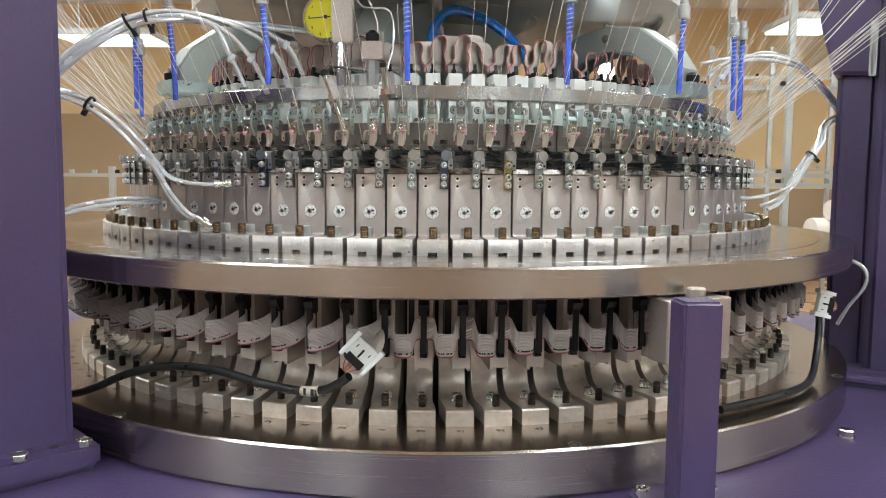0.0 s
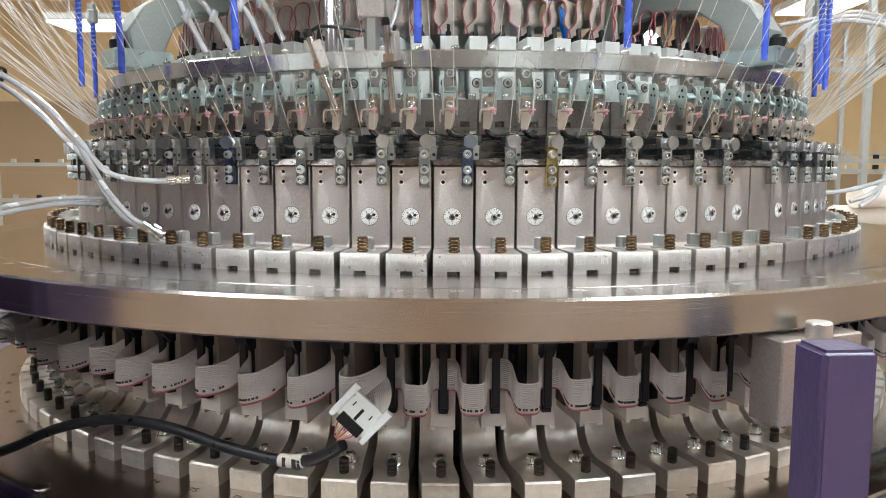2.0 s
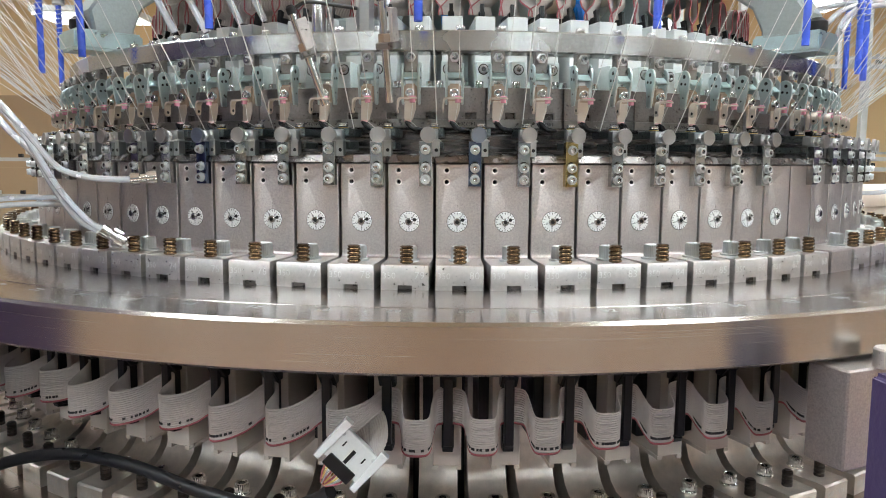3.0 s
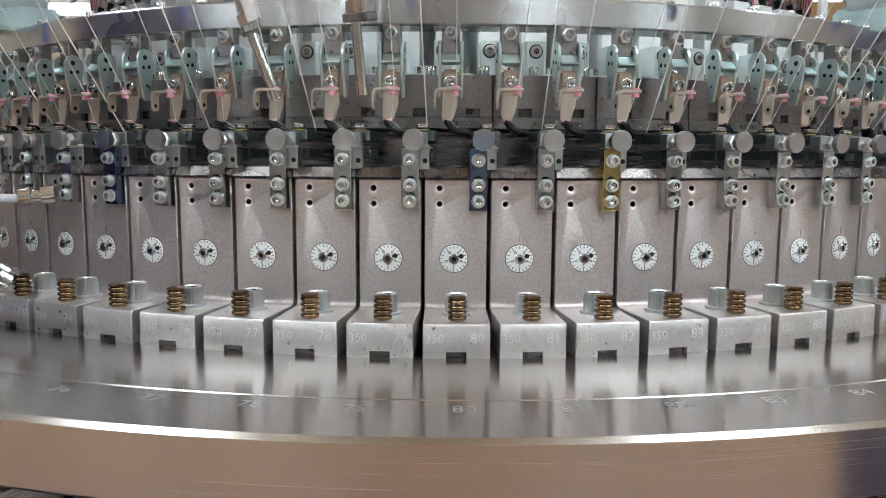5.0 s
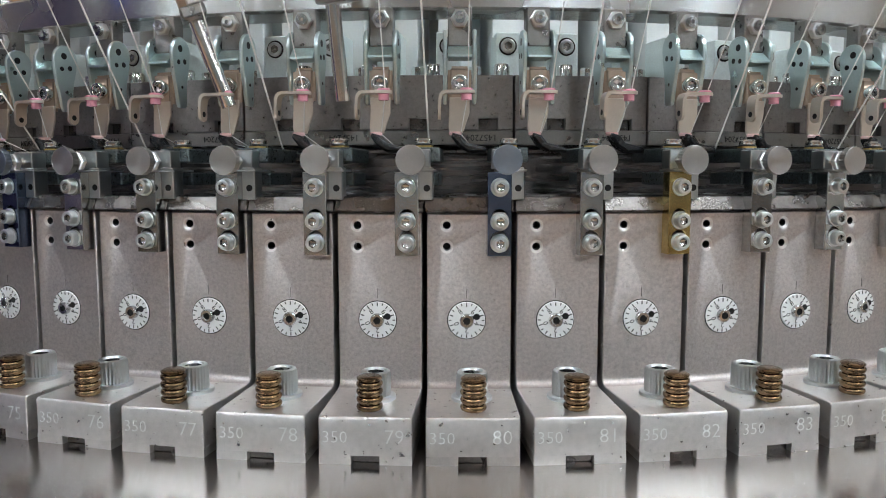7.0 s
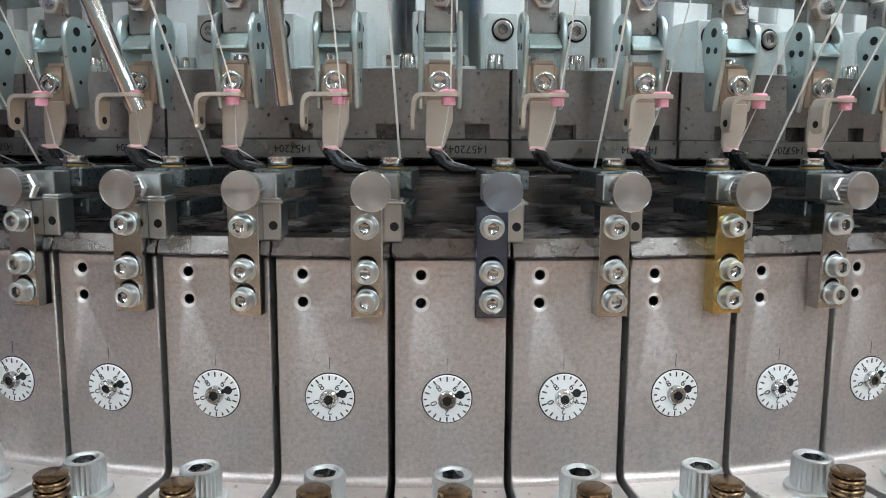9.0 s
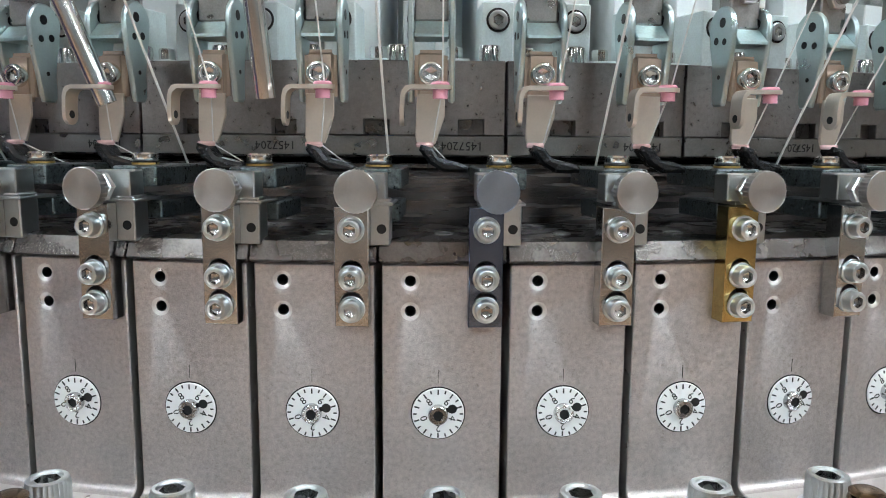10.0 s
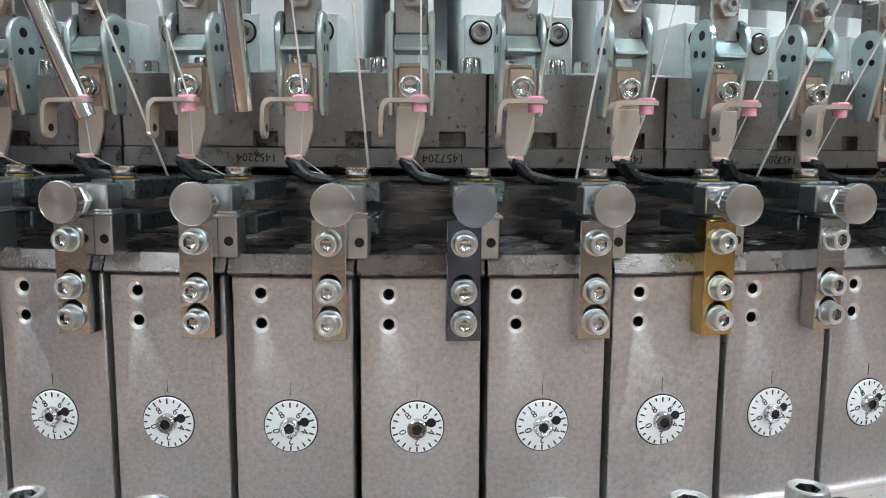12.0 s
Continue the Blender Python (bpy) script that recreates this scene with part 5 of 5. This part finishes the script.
def arch_arm(az):
    t = thing("support_arm")
    outer = [(-0.395, 1.272), (-0.400, 1.300), (-0.385, 1.322), (-0.345, 1.350), (-0.305, 1.357), (-0.255, 1.350), (-0.19, 1.300), (-0.17, 1.262)]
    inner = [(-0.215, 1.262), (-0.232, 1.290), (-0.268, 1.318), (-0.305, 1.326), (-0.335, 1.322), (-0.358, 1.306), (-0.366, 1.288), (-0.366, 1.272)]
    part("arch", prism(outer + inner, -0.016, 0.016, bev=0.002), CAST_GREEN, t, "grey green cast arch")
    part("foot", box(-0.018, 0.018, -0.412, -0.360, 1.2695, 1.285, 0.002, 2), ZINC_BLUE, t)
    part("knob", moved(turned([(0.006, 0.0), (0.0075, 0.002), (0.0075, 0.008), (0.004, 0.011)], 16), Matrix.Translation((0.0, -0.402, 1.285))), BLACK, t)
    part("bore", moved(turned([(0.0045, -0.0165), (0.0045, 0.0165)], 18), Matrix.Translation((0.0, -0.300, 1.342)) @ pose(0, 0, 0, 0, 90, 0)), CHROME, t)
    t.rotation_euler = (0, 0, radians(az))
    tagged(t, "grey green cast arch standing on the feeder ring", "support arm", "support arms")


for az in (43, -46, 132, -132):
    arch_arm(az)

mid = thing("support_arm")
part("bar", prism([(-0.30, 1.2895), (-0.31, 1.335), (-0.26, 1.372), (-0.13, 1.404), (-0.10, 1.404), (-0.10, 1.35), (-0.22, 1.335), (-0.26, 1.2895)], -0.020, 0.020, bev=0.002), CAST_GREEN, mid)
part("foot", box(-0.022, 0.022, -0.325, -0.23, 1.2365, 1.290, 0.002), CAST_GREEN, mid)
mid.rotation_euler = (0, 0, radians(-14))
tagged(mid, "grey cast arm reaching from the hub to the dial", "support arm", "support arms")

# ---- dial gauge on its stand ----
gauge = thing("dial_gauge")
part("case", moved(lathe([(0.0, -0.012), (0.0, 0.0), (0.0262, 0.0), (0.0262, 0.004), (0.0285, 0.004), (0.0290, 0.002), (0.0290, -0.012)], 48), FRONT), CHROME, gauge, "chromed gauge case")
gf = part("face", moved(turned([(0.0264, 0.0004), (0.0264, 0.0010)], 48), FRONT), YELLOW, gauge, "yellow gauge face")
for k in range(10):
    a = radians(90 + 12 - 36 * k)
    part("numeral", moved(lettering(str(k), 0.0052, 0.0001), Matrix.Translation((0.0215 * math.cos(a + 1.36), -0.0013, 0.0215 * math.sin(a + 1.36))) @ FRONT), PRINT, gf, smooth=False)
tk = bmesh.new()
for k in range(50):
    box(-0.0001, 0.0001, -0.0012, -0.0010, 0.0248 if k % 5 else 0.0238, 0.0262, bm=tk, m=pose(0, 0, 0, 0, 7.2 * k, 0))
part("scale", tk, PRINT, gf)
part("needle", joined(box(-0.0006, 0.0006, -0.0020, -0.0016, -0.006, 0.0215, m=pose(0, 0, 0, 0, -93, 0)), moved(turned([(0.0022, 0.001), (0.0022, 0.0025)], 16), FRONT)), PRINT, gauge, "black pointer")
gauge.matrix_basis = pose(-0.1135, -0.318, 1.3465, -2, 0, -12) @ Matrix.Diagonal((0.86, 0.86, 0.86, 1))
tagged(gauge, "round dial gauge with yellow face on a steel stand", "dial gauge")

st = thing("gauge_stand")
part("post", moved(turned([(0.0048, 0.0), (0.0048, 0.045), (0.0045, 0.046)], 20), Matrix.Translation((0.0, 0.0, 0.0))), CHROME, st)
part("second_post", moved(turned([(0.0022, 0.0), (0.0022, 0.046)], 14), Matrix.Translation((0.0075, 0.002, 0.0))), CHROME, st)
part("sleeve", box(-0.0085, 0.0120, -0.007, 0.008, 0.045, 0.090, 0.0015, 2), ALU, st)
part("head_block", box(-0.011, 0.014, -0.009, 0.010, 0.0905, 0.12, 0.002, 2), ALU_FOOT, st)
st.location = (-0.0935, -0.352, 1.2695)
tagged(st, "steel stand with square sleeve beside the yellow gauge", "stand")

sn = thing("sensor")
part("hex_base", moved(turned([(0.0062, 0.0), (0.0062, 0.026)], 6), Matrix.Translation((0, 0, 0))), ZINC, sn)
part("block", box(-0.0105, 0.0105, -0.008, 0.008, 0.026, 0.044, 0.001), ALU, sn)
part("knob", moved(turned([(0.006, 0.0), (0.0068, 0.002), (0.0068, 0.007), (0.003, 0.011)], 16), Matrix.Translation((0, 0, 0.044))), BLACK, sn)
sn.location = (-0.0610, -0.364, 1.2695)
tagged(sn, "small sensor block on a hexagon post on the feeder ring", "sensor")
for k, pts in enumerate(([(-0.058, -0.36, 1.312), (-0.058, -0.345, 1.335), (-0.068, -0.33, 1.36), (-0.085, -0.31, 1.39)], [(-0.045, -0.385, 1.285), (-0.040, -0.375, 1.31), (-0.045, -0.355, 1.345), (-0.075, -0.33, 1.355), (-0.09, -0.31, 1.385)])):
    ob = part("thin_cable", tube(spline(pts, 8), 0.0011, 8), CLEAR_HOSE)
    tagged(ob, "thin white sensor cable", "cable", "thin cables")


def nozzle(bottom, top):
    """A slim steel tube with a hexagon collar and a black cap."""
    t = thing("steel_nozzle")
    b, e = Vector(bottom), Vector(top)
    h = (e - b).length
    part("tube", lathe([(0.0019, 0.0), (0.0025, 0.0), (0.0025, h), (0.0019, h)], 20), CHROME, t)
    part("collar", moved(turned([(0.0042, 0.0), (0.0042, 0.005)], 6), Matrix.Translation((0, 0, h * 0.60))), TAN_STEEL, t, "hexagon collar")
    part("holder", box(0.0046, 0.0072, -0.001, 0.006, h * 0.60, h * 0.93, 0.0005), ALU_FOOT, t, "bright metal holder")
    part("clamp", box(-0.0045, 0.0095, -0.0042, 0.0042, h * 0.53, h * 0.595, 0.0006), HANGER, t)
    part("cap", moved(turned([(0.0031, 0.0), (0.0031, 0.004), (0.0020, 0.0055)], 14), Matrix.Translation((0, 0, h))), BLACK, t, "black end cap")
    t.matrix_basis = Matrix.Translation(b) @ (e - b).to_track_quat("Z", "Y").to_matrix().to_4x4()
    tagged(t, "slim polished steel blower nozzle in front of the feeders", "nozzle", "nozzles")


nozzle((-0.0425, -0.4000, 1.2230), (-0.0470, -0.4080, 1.2830))
nozzle((-0.0830, -0.3950, 1.2215), (-0.1020, -0.4010, 1.2760))
for pts in ([(-0.102, -0.401, 1.279), (-0.094, -0.398, 1.284), (-0.080, -0.392, 1.284), (-0.064, -0.385, 1.283)],):
    ob = part("thin_cable", tube(spline(pts, 8), 0.0012, 8), RUBBER)
    tagged(ob, "thin black lead between the nozzles", "cable", "thin cables")

# ---- cast detail under the head: eye hook, fittings ----
hook = thing("eye_hook", 0.0, -0.20, 1.325)
part("eye", moved(lathe([(0.0065 + 0.0018 * math.cos(2 * math.pi * k / 8), 0.0018 * math.sin(2 * math.pi * k / 8)) for k in range(8)], 20), pose(0, 0, 0, 90, 0, 0)), CHROME, hook)
part("shank", turned([(0.0035, 0.008), (0.0035, 0.02), (0.0075, 0.021), (0.0075, 0.035), (0.005, 0.036), (0.005, 0.08)], 14), CHROME, hook)
tagged(hook, "steel eye hook under the head plate", "hook")

# ---- background: racks, rails and rolls ----
def rack(x, y, w, h, rails, uprights):
    t = thing("metal_rack", x, y, 0)
    for k in range(uprights):
        px = -w / 2 + w * k / (uprights - 1)
        part("upright", box(px - 0.02, px + 0.02, -0.02, 0.02, 0, h, 0.003), RACK, t)
    for z in rails:
        part("rail", box(-w / 2, w / 2, -0.026, -0.021, z - 0.012, z + 0.012), RACK, t)
        for k in range(int(w / 0.16)):
            part("clip", box(-0.014, 0.014, -0.045, -0.027, -0.012, 0.012, m=Matrix.Translation((-w / 2 + 0.08 + 0.16 * k, 0, z + 0.025))), BLACK if k % 3 == 0 else RACK, t)
    tagged(t, "grey metal yarn rack with clipped rails", "rack", "metal racks")


rack(2.1, 3.6, 2.2, 2.3, (1.16, 1.75, 1.22), 7)
rack(-2.7, 4.2, 2.2, 1.25, (1.19, 0.95), 4)
rack(3.5, 6.5, 3.0, 2.5, (1.3, 2.2), 6)
band = part("wall_dado", box(-8, 8, 7.96, 7.995, 0.0, 1.10), WALL_BROWN)
structure(band, "brown dado along the beige wall", "dado")
# On the left the wall is brown to a greater height.
band = part("wall_panel", box(-8, -0.4, 7.965, 7.995, 1.101, 1.92), WALL_BROWN)
structure(band, "taller brown area on the left of the beige wall", "panelling")


def fabric_roll(x, y, z, r, l, rz):
    ob = part("fabric_roll", turned([(r * 0.3, -l / 2), (r * 0.96, -l / 2), (r, -l / 2 + 0.01), (r, l / 2 - 0.01), (r * 0.96, l / 2), (r * 0.3, l / 2)], 32), WHITE_ROLL)
    ob.matrix_basis = pose(x, y, z, 0, 90, rz)
    tagged(ob, "white fabric roll lying on a bench", "fabric roll", "fabric rolls")


for x, y, z, r, turn in ((1.98, 2.45, 0.866, 0.055, 10), (2.02, 2.60, 0.866, 0.055, 18), (1.96, 2.53, 0.960, 0.053, 12), (2.02, 2.52, 1.052, 0.050, 22), (2.52, 2.5, 0.868, 0.057, 8), (2.55, 2.52, 0.972, 0.052, 15)):
    fabric_roll(x, y, z, r, 0.46, turn)
bench = thing("bench", 2.08, 2.6, 0)
part("top", box(-0.8, 0.8, -0.3, 0.3, 0.77, 0.81, 0.005), RACK, bench)
for x in (-0.75, 0.75):
    for y in (-0.26, 0.26):
        part("leg", box(x - 0.02, x + 0.02, y - 0.02, y + 0.02, 0, 0.77), RACK, bench)
tagged(bench, "grey bench under the white fabric rolls", "bench")

# ---- round work lamp among the actuators ----
wl = thing("work_lamp", 0.242, 0.0, 1.338)
part("shell", moved(lathe([(0.0, -0.02), (0.0, -0.004), (0.0115, -0.004), (0.0115, 0.002), (0.0130, 0.002), (0.0130, -0.02)], 32), FRONT), BOX_WHITE, wl)
part("lens", moved(turned([(0.0112, -0.003), (0.0112, 0.001)], 32), FRONT), LIGHT, wl, "glowing round lens")
part("stem", turned([(0.005, 0.02), (0.005, 0.067)], 12), RACK, wl)
tagged(wl, "small round white work lamp inside the machine", "lamp")
